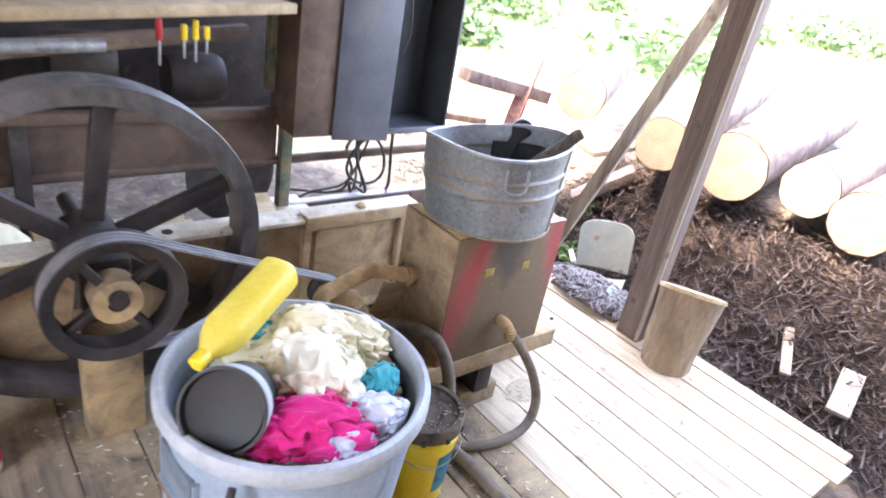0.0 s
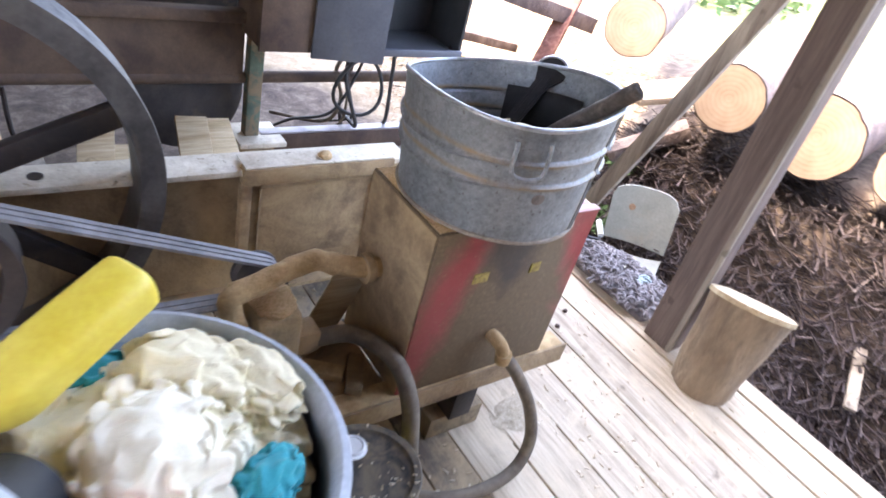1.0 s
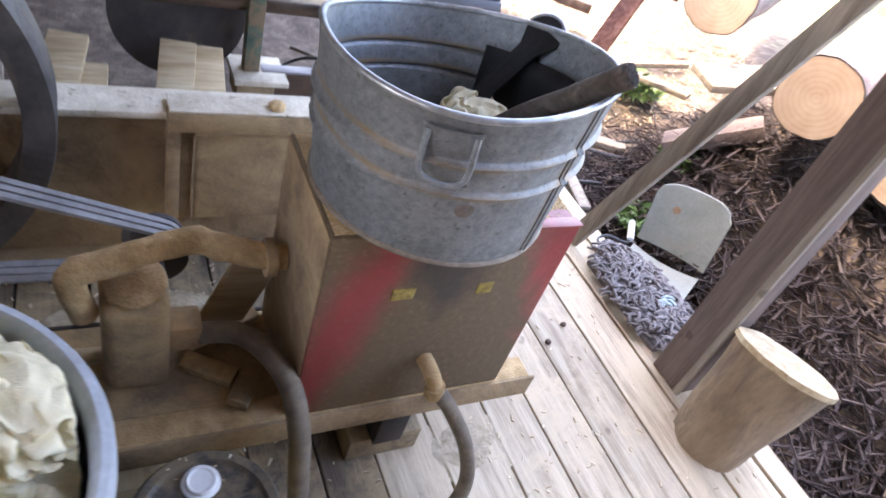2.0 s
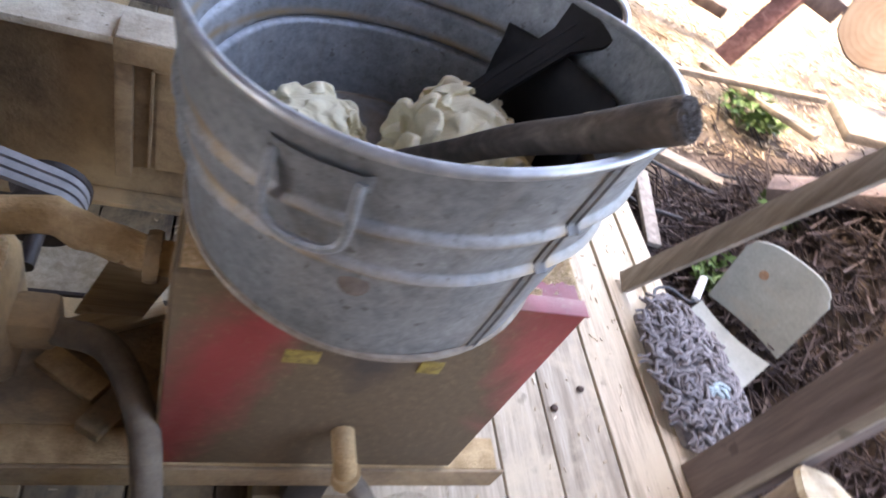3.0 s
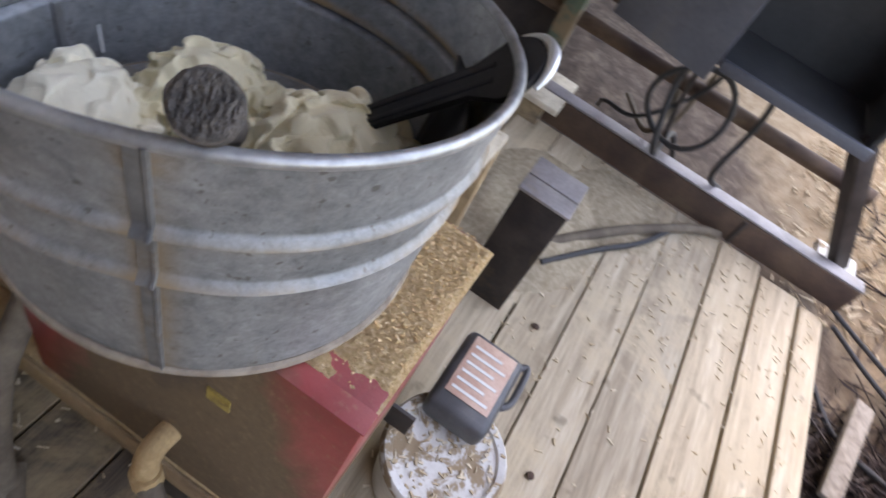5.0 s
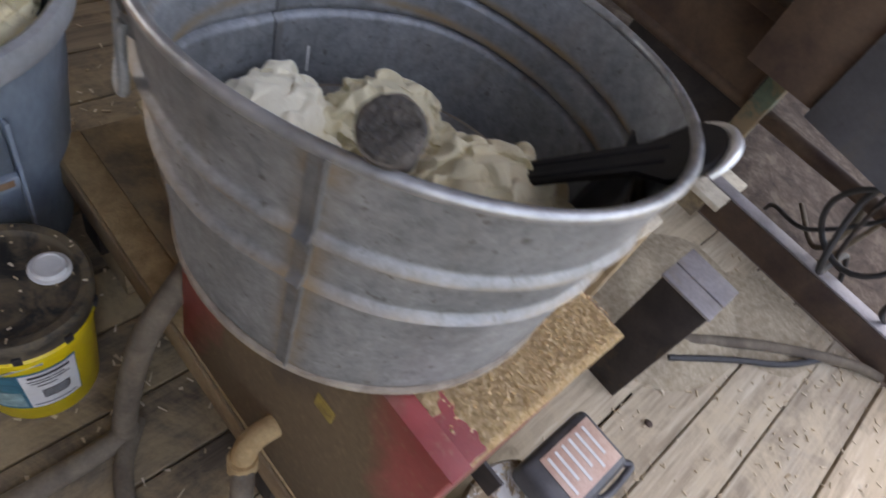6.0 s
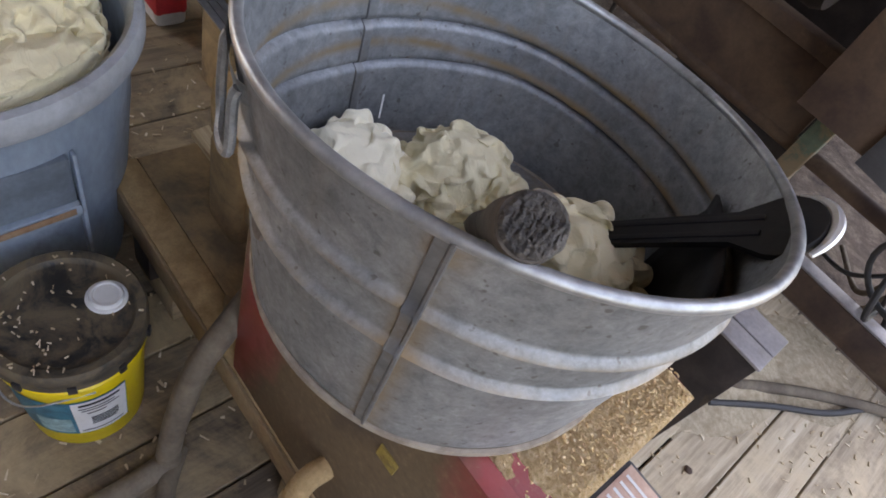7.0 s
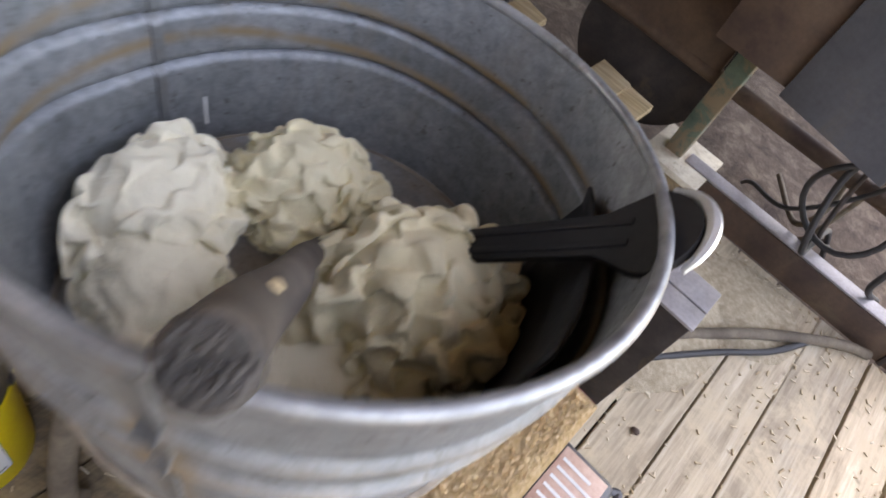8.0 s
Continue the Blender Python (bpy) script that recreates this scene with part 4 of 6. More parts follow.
solo("front_hose", tube([(0.336, -0.07, 0.46), (0.385, -0.10, 0.40), (0.46, -0.15, 0.26), (0.475, -0.20, 0.13), (0.40, -0.235, 0.045), (0.25, -0.24, 0.024), (0.10, -0.20, 0.024), (0.0, -0.12, 0.024)], 0.0215, 14, 10), M_hose, "dusty thick rubber hose hanging from the tank", "hose")


def build_skid():
    s = thing("steel_skid", "dusty steel skid rail carrying the tank and pump", "skid")
    part("front_angle", boxm(-0.62, 0.735, -0.012, -0.004, 0.25, 0.334, 0.002), M_beam, s)
    part("front_flange", boxm(-0.62, 0.72, -0.003, 0.07, 0.322, 0.333, 0.002), M_dust_thick, s)
    part("rear_angle", boxm(-0.62, 0.66, 0.36, 0.37, 0.25, 0.334, 0.002), M_dark_iron, s)
    part("deck_plate", boxm(-0.62, -0.002, 0.072, 0.358, 0.318, 0.330, 0.002), M_dusty_iron, s)
    for x in (-0.5, 0.27):
        part("cross_bearer", boxm(x, x + 0.09, 0.0, 0.37, 0.10, 0.249, 0.004), M_dark_iron, s)
        part("timber_block", boxm(x - 0.06, x + 0.17, 0.02, 0.36, 0.0, 0.099, 0.005), M_deck_old, s)


build_skid()


# ---- pump, pipe, belts and flywheel ----
def build_pump():
    p = thing("hydraulic_pump", "pump block and pipe buried under sawdust", "pump")
    bm = boxm(-0.40, -0.26, 0.14, 0.30, 0.332, 0.62, 0.03, 0.008, 3)
    part("housing", bm, M_dusty_iron, p)
    bm = crumple((0.075, 0.085, 0.03), 4, 0.5, 4, 0.2)
    part("sawdust", bm, M_sawdust, p, "sawdust heaped on the pump", m=pose(-0.33, 0.22, 0.622))
    pts = [(-0.43, 0.20, 0.56), (-0.45, 0.21, 0.665), (-0.38, 0.22, 0.69), (-0.30, 0.24, 0.70), (-0.21, 0.25, 0.715), (-0.15, 0.24, 0.70), (-0.08, 0.23, 0.68), (-0.01, 0.22, 0.67)]
    bm = tube(pts, 0.031, 12, 6)
    for v in bm.verts:
        v.co += noise.noise_vector(v.co * 28) * 0.005
    part("suction_pipe", bm, M_dust_thick, p, "sawdust-caked bent pipe")
    part("flange", lathe([(0, -0.012), (0.045, -0.012), (0.048, 0), (0.045, 0.012), (0, 0.012)], 20), M_dusty_iron, p, m=pose(-0.045, 0.225, 0.672, 0, 90, 0))
    part("valve", boxm(-0.265, -0.19, 0.16, 0.24, 0.44, 0.52, 0.012, 0.004), M_dusty_iron, p)
    part("drive_shaft", tube([(-0.27, 0.30, 0.50), (-0.27, 0.52, 0.50)], 0.016, 12, 0), M_dark_iron, p)
    part("pulley", lathe([(0.016, -0.05), (0.075, -0.05), (0.075, -0.035), (0.062, -0.025), (0.062, 0.025), (0.075, 0.035), (0.075, 0.05), (0.016, 0.05)], 28), M_dark_iron, p, m=pose(-0.27, 0.46, 0.50, 90, 0, 0))
    solo("return_hose", tube([(-0.20, 0.19, 0.47), (-0.10, 0.14, 0.50), (-0.03, 0.02, 0.49), (-0.005, -0.07, 0.40), (0.005, -0.12, 0.24), (0.015, -0.15, 0.09), (0.02, -0.165, 0.032), (0.03, -0.30, 0.028), (0.03, -0.55, 0.028)], 0.027, 14, 9), M_hose, "thick dusty rubber hose curving down to the floor", "hose")
    # scraps round the pump
    for i, (x, y, z, rz, w) in enumerate(((-0.12, 0.30, 0.345, 20, 0.10), (-0.17, 0.17, 0.345, -35, 0.07), (-0.08, 0.12, 0.345, 60, 0.09), (-0.50, 0.25, 0.345, 10, 0.12))):
        solo("wood_scrap", boxm(-w, w, -0.025, 0.025, -0.014, 0.014, 0.004, 0.004), (M_slab, M_dust_thick, M_dusty_iron)[i % 3], "short scrap of wood lying in sawdust by the pump", "scrap", "scraps by the pump", m=pose(x, y, z, 3, 8 * (i - 1), rz))
    solo("bent_guard_plate", beam_between((-0.14, 0.31, 0.33), (-0.05, 0.29, 0.60), 0.12, 0.008, 0.002, (0, 1, 0)), M_slab, "pale bent sheet guard beside the tank", "guard")


build_pump()

WHEEL = Vector((-1.10, 0.80, 0.70))


def build_wheel():
    w = thing("flywheel", "large dark iron flywheel with heavy spokes and ribbed rim", "flywheel", at=tuple(WHEEL))
    # axis along y; built round z and turned
    turn = pose(0, 0, 0, 90, 0, 0)
    prof = [(0.555, -0.075), (0.625, -0.075)]
    for k in range(9):
        z = -0.068 + 0.136 * k / 8
        prof += [(0.628, z - 0.003), (0.622, z + 0.003)]
    prof += [(0.625, 0.075), (0.555, 0.075), (0.550, 0.02), (0.550, -0.02), (0.555, -0.075)]
    bm = lathe(prof, 96)
    bm.transform(turn)
    part("rim", bm, M_wheel, w, "worn ribbed rim")
    prof = [(0.03, -0.11), (0.10, -0.11), (0.115, -0.09), (0.115, 0.09), (0.10, 0.11), (0.03, 0.11)]
    bm = lathe(prof, 40)
    bm.transform(turn)
    part("hub", bm, M_dark_iron, w)
    for k in range(6):
        a = radians(22 + 60 * k)
        d = Vector((math.cos(a), 0, math.sin(a)))
        bm = beam_between(d * 0.10, d * 0.575, 0.075, 0.05, 0.014, (0, 1, 0))
        part("spoke", bm, M_dark_iron, w)
    bm = tube([(0, -0.42, 0), (0, 0.45, 0)], 0.032, 16, 0)
    part("axle", bm, M_dark_iron, w)
    bm = lathe([(0.185, -0.04), (0.225, -0.055), (0.23, -0.05), (0.215, -0.02), (0.215, 0.02), (0.23, 0.05), (0.225, 0.055), (0.185, 0.04), (0.185, -0.04)], 48)
    bm.transform(turn)
    dp = part("drive_pulley", bm, M_dark_iron, w, m=Matrix.Translation((0, -0.34, -0.02)))
    bm = lathe([(0.032, -0.07), (0.07, -0.065), (0.08, -0.05), (0.08, 0.05), (0.032, 0.055)], 32)
    bm.transform(turn)
    part("pulley_hub", bm, M_dusty_iron, dp)
    for k in range(4):
        a = radians(35 + 90 * k)
        d = Vector((math.cos(a), 0, math.sin(a)))
        part("pulley_spoke", beam_between(d * 0.07, d * 0.19, 0.03, 0.04, 0.008, (0, 1, 0)), M_dark_iron, dp)
    b = part("bearing_block", boxm(-0.08, 0.08, -0.26, -0.16, -0.16, 0.075, 0.02), M_dark_iron, w)
    part("bearing_stand", boxm(-0.10, 0.10, -0.27, -0.15, -0.70, -0.162, 0.01), M_dusty_iron, w)


build_wheel()


def belt(name, y, c0, r0, c1, r1):
    """An open belt round two pulleys in a plane y = const."""
    c0, c1 = Vector((c0[0], 0, c0[1])), Vector((c1[0], 0, c1[1]))
    d = (c1 - c0)
    ln = d.length
    base = math.atan2(d.z, d.x)
    off = math.acos((r0 - r1) / ln)
    pts = []
    for k in range(25):
        a = base + off + (2 * math.pi - 2 * off) * k / 24
        pts.append(c0 + Vector((math.cos(a), 0, math.sin(a))) * r0)
    for k in range(13):
        a = base - off + 2 * off * k / 12
        pts.append(c1 + Vector((math.cos(a), 0, math.sin(a))) * r1)
    bm = bmesh.new()
    ring = []
    for p, q, o in zip(pts, pts[1:] + pts[:1], pts[-1:] + pts[:-1]):
        t = (q - o).normalized()
        n = Vector((-t.z, 0, t.x))
        ring.append([bm.verts.new(p + Vector((0, y + dy, 0)) + n * dn) for dy, dn in ((-0.009, -0.004), (0.009, -0.004), (0.011, 0.004), (-0.011, 0.004))])
    for a, c in zip(ring, ring[1:] + ring[:1]):
        for i in range(4):
            bm.faces.new((a[i], a[(i + 1) % 4], c[(i + 1) % 4], c[i]))
    bmesh.ops.recalc_face_normals(bm, faces=bm.faces[:])
    return solo(name, bm, M_belt, "worn grey rubber drive belt between pulleys", "belt", "drive belts")


for k in range(3):
    belt("drive_belt", 0.435 + 0.025 * k, (WHEEL.x, WHEEL.z - 0.02), 0.222, (-0.27, 0.50), 0.068)


# ---- the saw frame behind ----
def build_frame():
    b = thing("frame_beam", "long dusty brown steel beam with pale dust on top", "beam")
    part("web", boxm(-2.6, 0.46, 0.885, 0.93, 0.12, 0.648, 0.004), M_beam, b)
    bm = boxm(-2.6, 0.46, 0.82, 0.955, 0.650, 0.672, 0.004)
    part("top_flange", bm, M_beam_top, b, "dust-whitened top flange")
    part("hole_plug", lathe([(0, 0.001), (0.022, 0.001), (0.022, -0.002)], 20), M_dark_iron, b, m=pose(-0.80, 0.885, 0.6735, 0, 0, 0))
    part("bottom_flange", boxm(-2.6, 0.46, 0.83, 0.95, 0.10, 0.119, 0.004), M_dusty_iron, b)
    for x in (-2.2, -0.55, 0.30):
        part("foot", boxm(x, x + 0.12, 0.84, 0.95, 0.0, 0.099, 0.005), M_dark_iron, b)
    p = thing("access_panel", "framed brown steel panel caked with sawdust", "panel")
    part("sheet", boxm(-0.17, 0.34, 0.845, 0.853, 0.26, 0.62, 0.002), M_beam, p)
    part("frame_top", boxm(-0.21, 0.38, 0.80, 0.852, 0.62, 0.684, 0.006, 0.002), M_beam, p)
    part("frame_top_dust", boxm(-0.205, 0.375, 0.803, 0.90, 0.685, 0.692, 0.003, 0.001), M_beam_top, p, "pale dust")
    part("frame_side", boxm(-0.21, -0.172, 0.815, 0.852, 0.24, 0.618, 0.005, 0.002), M_beam, p)
    # Right side and beads use the lighter brown, as if light caught them.
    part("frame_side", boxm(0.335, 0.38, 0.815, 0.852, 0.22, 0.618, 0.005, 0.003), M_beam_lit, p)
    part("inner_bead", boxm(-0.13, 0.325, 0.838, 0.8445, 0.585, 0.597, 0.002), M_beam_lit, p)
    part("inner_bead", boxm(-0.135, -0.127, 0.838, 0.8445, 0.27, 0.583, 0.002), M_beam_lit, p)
    part("latch", crumple((0.03, 0.03, 0.018), 9, 0.6, 3), M_dust_thick, p, m=pose(0.10, 0.84, 0.698))
    # saw frame proper
    f = thing("sawmill", "dark rusty steel frame of a sawmill", "sawmill")
    part("lower_tube", tube([(-2.6, 2.12, 0.43), (1.62, 2.12, 0.46)], 0.032, 12, 0), M_rust_plate, f)
    part("side_plate", boxm(-2.6, 0.24, 2.10, 2.115, 0.47, 0.75, 0.003), M_rust_plate, f)
    part("upper_tube", boxm(-2.6, 0.3, 2.04, 2.12, 0.755, 0.81, 0.004), M_rust_plate, f)
    part("back_plate", boxm(-2.6, 0.6, 2.75, 2.77, 0.5, 1.9, 0.003), M_dark_iron, f)
    leg = part("green_leg", boxm(0.255, 0.33, 2.05, 2.12, 0.14, 0.92, 0.004), M_green, f, "flaking green leg")
    part("foot_plate", boxm(0.20, 0.46, 1.96, 2.22, 0.11, 0.139, 0.004), M_beam_top, leg)
    part("foot_block", boxm(0.22, 0.40, 1.99, 2.2, 0.0, 0.109, 0.005), M_deck_old, leg)
    part("corner_leg", beam_between((1.36, 1.86, 0.72), (1.79, 2.22, 0.09), 0.07, 0.06, 0.004), M_dark_iron, f)
    part("corner_foot", boxm(1.70, 1.88, 2.10, 2.32, 0.05, 0.09, 0.004), M_white, f, "pale scuffed foot plate")
    for x in (-2.3, -1.2):
        part("rear_leg", boxm(x, x + 0.08, 2.05, 2.12, 0.0, 0.754, 0.004), M_dark_iron, f)
    for x, z in ((-1.4, 0.95), (-0.8, 1.02), (-0.2, 0.92)):
        part("motor_housing", lathe([(0, -0.16), (0.13, -0.16), (0.15, -0.12), (0.15, 0.12), (0.13, 0.16), (0, 0.16)], 28), M_dark_iron, f, m=pose(x, 2.35, z, 0, 90, 0))
    part("cross_bar", beam_between((-1.9, 1.8, 1.10), (0.1, 2.3, 1.22), 0.06, 0.08), M_rust_plate, f)
    part("upright", boxm(0.18, 0.28, 2.12, 2.2, 0.9, 2.0, 0.004), M_green, f)
    part("upright", boxm(-1.95, -1.85, 2.12, 2.2, 0.8, 2.0, 0.004), M_dark_iron, f)
    c = thing("control_cabinet", "grey steel control cabinet with its door hanging open", "cabinet")
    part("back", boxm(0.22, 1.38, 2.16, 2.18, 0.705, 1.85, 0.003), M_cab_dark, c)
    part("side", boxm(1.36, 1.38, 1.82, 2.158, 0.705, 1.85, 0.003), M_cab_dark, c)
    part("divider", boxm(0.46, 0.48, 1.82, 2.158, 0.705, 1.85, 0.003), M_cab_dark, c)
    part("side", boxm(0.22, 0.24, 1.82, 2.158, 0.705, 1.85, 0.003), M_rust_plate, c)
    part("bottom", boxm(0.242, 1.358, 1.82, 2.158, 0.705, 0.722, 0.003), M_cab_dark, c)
    part("bottom_lip", boxm(0.84, 1.38, 1.80, 1.819, 0.700, 0.74, 0.003), M_cabinet, c)
    part("top", boxm(0.242, 1.358, 1.82, 2.158, 1.833, 1.85, 0.003), M_cabinet, c)
    part("fixed_front", boxm(0.20, 0.46, 1.80, 1.819, 0.71, 1.85, 0.003), M_rust_plate, c)
    d = part("door", beam_between((0.455, 1.79, 1.26), (0.82, 1.72, 1.26), 1.14, 0.02, 0.004, (0, 1, 0)), M_cabinet, c, "grey painted door")
    part("door_cable", tube([(0.86, 1.71, 1.7), (0.88, 1.70, 1.4), (0.85, 1.705, 1.25)], 0.004, 6, 6), M_rubber, d)
    # cables below the cabinet
    for i in range(6):
        x = 0.78 + rnd.uniform(0, 0.36)
        e = (x + rnd.uniform(-0.45, 0.35), 2.25 + rnd.uniform(-0.05, 0.5), rnd.uniform(-0.1, 0.03))
        y1 = 2.02 + rnd.uniform(-0.06, 0.12)
        pts = [(x, 2.0, 0.71), (x + rnd.uniform(-0.06, 0.06), y1, 0.50), (x + rnd.uniform(-0.18, 0.12), y1 - 0.03, rnd.uniform(0.2, 0.36)), (0.5 * (x + e[0]) + rnd.uniform(-0.15, 0.1), 2.24, rnd.uniform(0.05, 0.25)), e]
        solo("cable", tube(pts, rnd.choice((0.009, 0.012, 0.018)), 8, 8), (M_rubber, M_hose, M_rubber, M_dark_iron)[i % 4], "rubber cable drooping below the cabinet", "cable", "cables below the cabinet")
    bm = tube([(0.86 + 0.15 * math.cos(a), 1.98 + 0.03 * math.sin(a * 2), 0.45 + 0.17 * math.sin(a)) for a in [2 * math.pi * k / 24 for k in range(24)]], 0.011, 8, 0, True)
    solo("cable_coil", bm, M_rubber, "loop of black cable hanging below the cabinet", "cable", "cables below the cabinet")


# Lighter copy of the dusty beam brown, with the light put into the colour.
M_beam_lit = surface("lit_dusty_tan", [(0.35, (0.24, 0.165, 0.095)), (0.65, (0.38, 0.27, 0.16))], 9, 80, 0.85, 0, 0.4, 0.004)
build_frame()


def build_rail():
    r = thing("end_rail", "dark steel channel rail across the end of the deck", "rail")
    part("web", boxm(0.35, 1.88, 2.055, 2.075, 0.0, 0.135, 0.003), M_rust_plate, r)
    part("flange", boxm(0.35, 1.88, 2.06, 2.13, 0.136, 0.146, 0.003), M_steel_top, r, "worn bright top flange")
    part("splice_plate", boxm(1.34, 1.36, 2.046, 2.054, 0.0, 0.13, 0.002), M_dark_iron, r)
    solo("floor_conduit", tube([(0.71, 1.40, 0.03), (0.92, 1.68, 0.025), (1.10, 1.87, 0.03), (1.22, 1.98, 0.028), (1.30, 2.03, 0.02)], 0.02, 10, 8), M_hose, "dusty conduit lying on the deck", "pipe")
    solo("floor_conduit", tube([(0.73, 1.30, 0.025), (0.88, 1.52, 0.02), (1.02, 1.70, 0.02), (1.12, 1.90, 0.02)], 0.012, 8, 8), M_rubber, "black cable lying on the deck", "cable")
    b = thing("channel_stub", "short upright dark steel channel post with a grey top", "post")
    part("shaft", boxm(0.545, 0.70, 1.03, 1.185, 0.0, 0.485, 0.004), M_dark_iron, b)
    part("cap", boxm(0.54, 0.705, 1.025, 1.095, 0.486, 0.497, 0.003), M_steel_top, b, "worn grey steel top")
    part("cap", boxm(0.54, 0.705, 1.101, 1.19, 0.486, 0.497, 0.003), M_steel_top, b, "worn grey steel top")


build_rail()


# ---- white pail and oil jug beside the tank ----
M_spattered = surface("spattered_white_plastic", [(0.35, (0.58, 0.56, 0.52)), (0.65, (0.76, 0.74, 0.7))], 8, 70, 0.5, 0, 0.25, 0.003, (0.33, 0.24, 0.15), (0.48, 0.54), dirt_scale=13)


def build_white_pail():
    w = thing("white_pail", "grimy white plastic pail with a chip-strewn lid", "pail", at=(0.765, 0.395, 0))
    part("body", lathe([(0, 0.003), (0.122, 0.003), (0.128, 0.02), (0.144, 0.20), (0.146, 0.22)], 40), M_white, w)
    part("lid", lathe([(0, 0.225), (0.128, 0.225), (0.132, 0.234), (0.150, 0.236), (0.156, 0.228), (0.156, 0.205), (0.151, 0.203)], 44), M_spattered, w, "spattered white lid")
    j = thing("oil_jug", "dark grey plastic jug lying flat with a faded pink label", "jug", at=(0.735, 0.565, 0.237))
    part("body", boxm(-0.082, 0.082, -0.13, 0.115, 0.0, 0.085, 0.022, 0, 3), M_jug, j)
    part("grip", tube([(0.07, 0.10, 0.062), (0.092, 0.115, 0.062), (0.098, 0.07, 0.06), (0.096, 0.0, 0.06), (0.074, -0.03, 0.06)], 0.010, 10, 6), M_jug, j)
    lab = part("label", boxm(-0.060, 0.060, -0.085, 0.095, 0.086, 0.088, 0.0005), M_pink_print, j, "faded pink and cream label")
    for k in range(6):
        part("label_line", boxm(-0.05, 0.048 - 0.02 * (k % 2), -0.07 + 0.026 * k, -0.062 + 0.026 * k, 0.0885, 0.0895, 0.0), M_label_white, lab, smooth=False)


M_jug = surface("dark_grey_plastic", [(0.35, (0.055, 0.055, 0.06)), (0.65, (0.10, 0.10, 0.105))], 8, 80, 0.4, 0, 0.12, 0.002, (0.2, 0.16, 0.11), (0.6, 0.75))
build_white_pail()


# ---- yellow oil pail ----
def build_yellow_pail():
    c = (-0.232, -0.232)
    p = thing("oil_pail", "yellow plastic oil pail with a dirty black lid", "pail", at=(c[0], c[1], 0))
    part("body", lathe([(0, 0.004), (0.114, 0.004), (0.121, 0.012), (0.136, 0.30), (0.142, 0.305), (0.142, 0.325), (0.137, 0.33), (0.139, 0.375)], 56), M_yellow, p)
    lid = part("lid", lathe([(0, 0.392), (0.116, 0.392), (0.122, 0.394), (0.127, 0.402), (0.144, 0.404), (0.149, 0.398), (0.149, 0.352), (0.145, 0.345), (0.140, 0.35)], 56), M_lid, p, "black lid strewn with dirt and chips")
    part("spout_cap", lathe([(0, 0.404), (0.024, 0.404), (0.026, 0.4065), (0.030, 0.4065), (0.032, 0.402), (0.033, 0.397), (0.039, 0.396), (0.040, 0.392)], 32, (0.0, 0.078, 0.002)), M_label_white, lid, "pale round spout cap")
    for a in range(10):
        an = a * 0.628
        part("lid_tab", boxm(-0.008, 0.008, -0.003, 0.003, 0.346, 0.37, 0.001), M_black, lid, m=Matrix.Rotation(an, 4, "Z") @ Matrix.Translation((0, -0.151, 0)))
    # wrap-round label facing the tank
    def patch(name, a0, a1, z0, z1, out, material, label, parent):
        bm = bmesh.new()
        cols = []
        for k in range(13):
            a = radians(a0 + (a1 - a0) * k / 12)
            row = []
            for z in (z0, z1):
                r = 0.121 + 0.015 * (z - 0.012) / 0.288 + out
                row.append(bm.verts.new((r * math.cos(a), r * math.sin(a), z)))
            cols.append(row)
        for q, w in zip(cols, cols[1:]):
            bm.faces.new((q[0], w[0], w[1], q[1]))
        return part(name, bm, material, parent, label)
    lab = patch("label", -95, 22, 0.085, 0.268, 0.0015, M_label_blue, "teal and white printed label", p)
    patch("white_panel", -25, 21, 0.09, 0.263, 0.0025, M_label_white, "white panel with bars of print", lab)
    patch("leaf_print", -58, -28, 0.10, 0.18, 0.0025, M_pale_teal, "", lab)
    # print: small bars
    patch("print_bar", -19, 15, 0.243, 0.254, 0.0035, M_ink, "", lab)
    for k, (a0, a1, z) in enumerate(((-20, 10, 0.228), (-18, 14, 0.216), (-14, 2, 0.200), (-12, 12, 0.172), (-12, 12, 0.163), (-12, 12, 0.154), (-12, 12, 0.145), (-12, 10, 0.136), (-22, 16, 0.104))):
        patch("print_bar", a0, a1, z, z + 0.005, 0.0035, M_ink, "", lab)
    part("bail", tube([(-0.143, 0.01, 0.30), (-0.125, -0.08, 0.262), (-0.057, -0.143, 0.245), (0.034, -0.15, 0.255), (0.103, -0.115, 0.285), (0.144, -0.01, 0.31)], 0.0025, 6, 6), M_rim, p, "thin wire bail")


M_pale_teal = plain("pale_teal_print", (0.25, 0.42, 0.42), 0.45, 0, 0.3, 40)
build_yellow_pail()


# ---- garbage can and its load ----
CAN = Vector((-0.775, -0.245, 0))


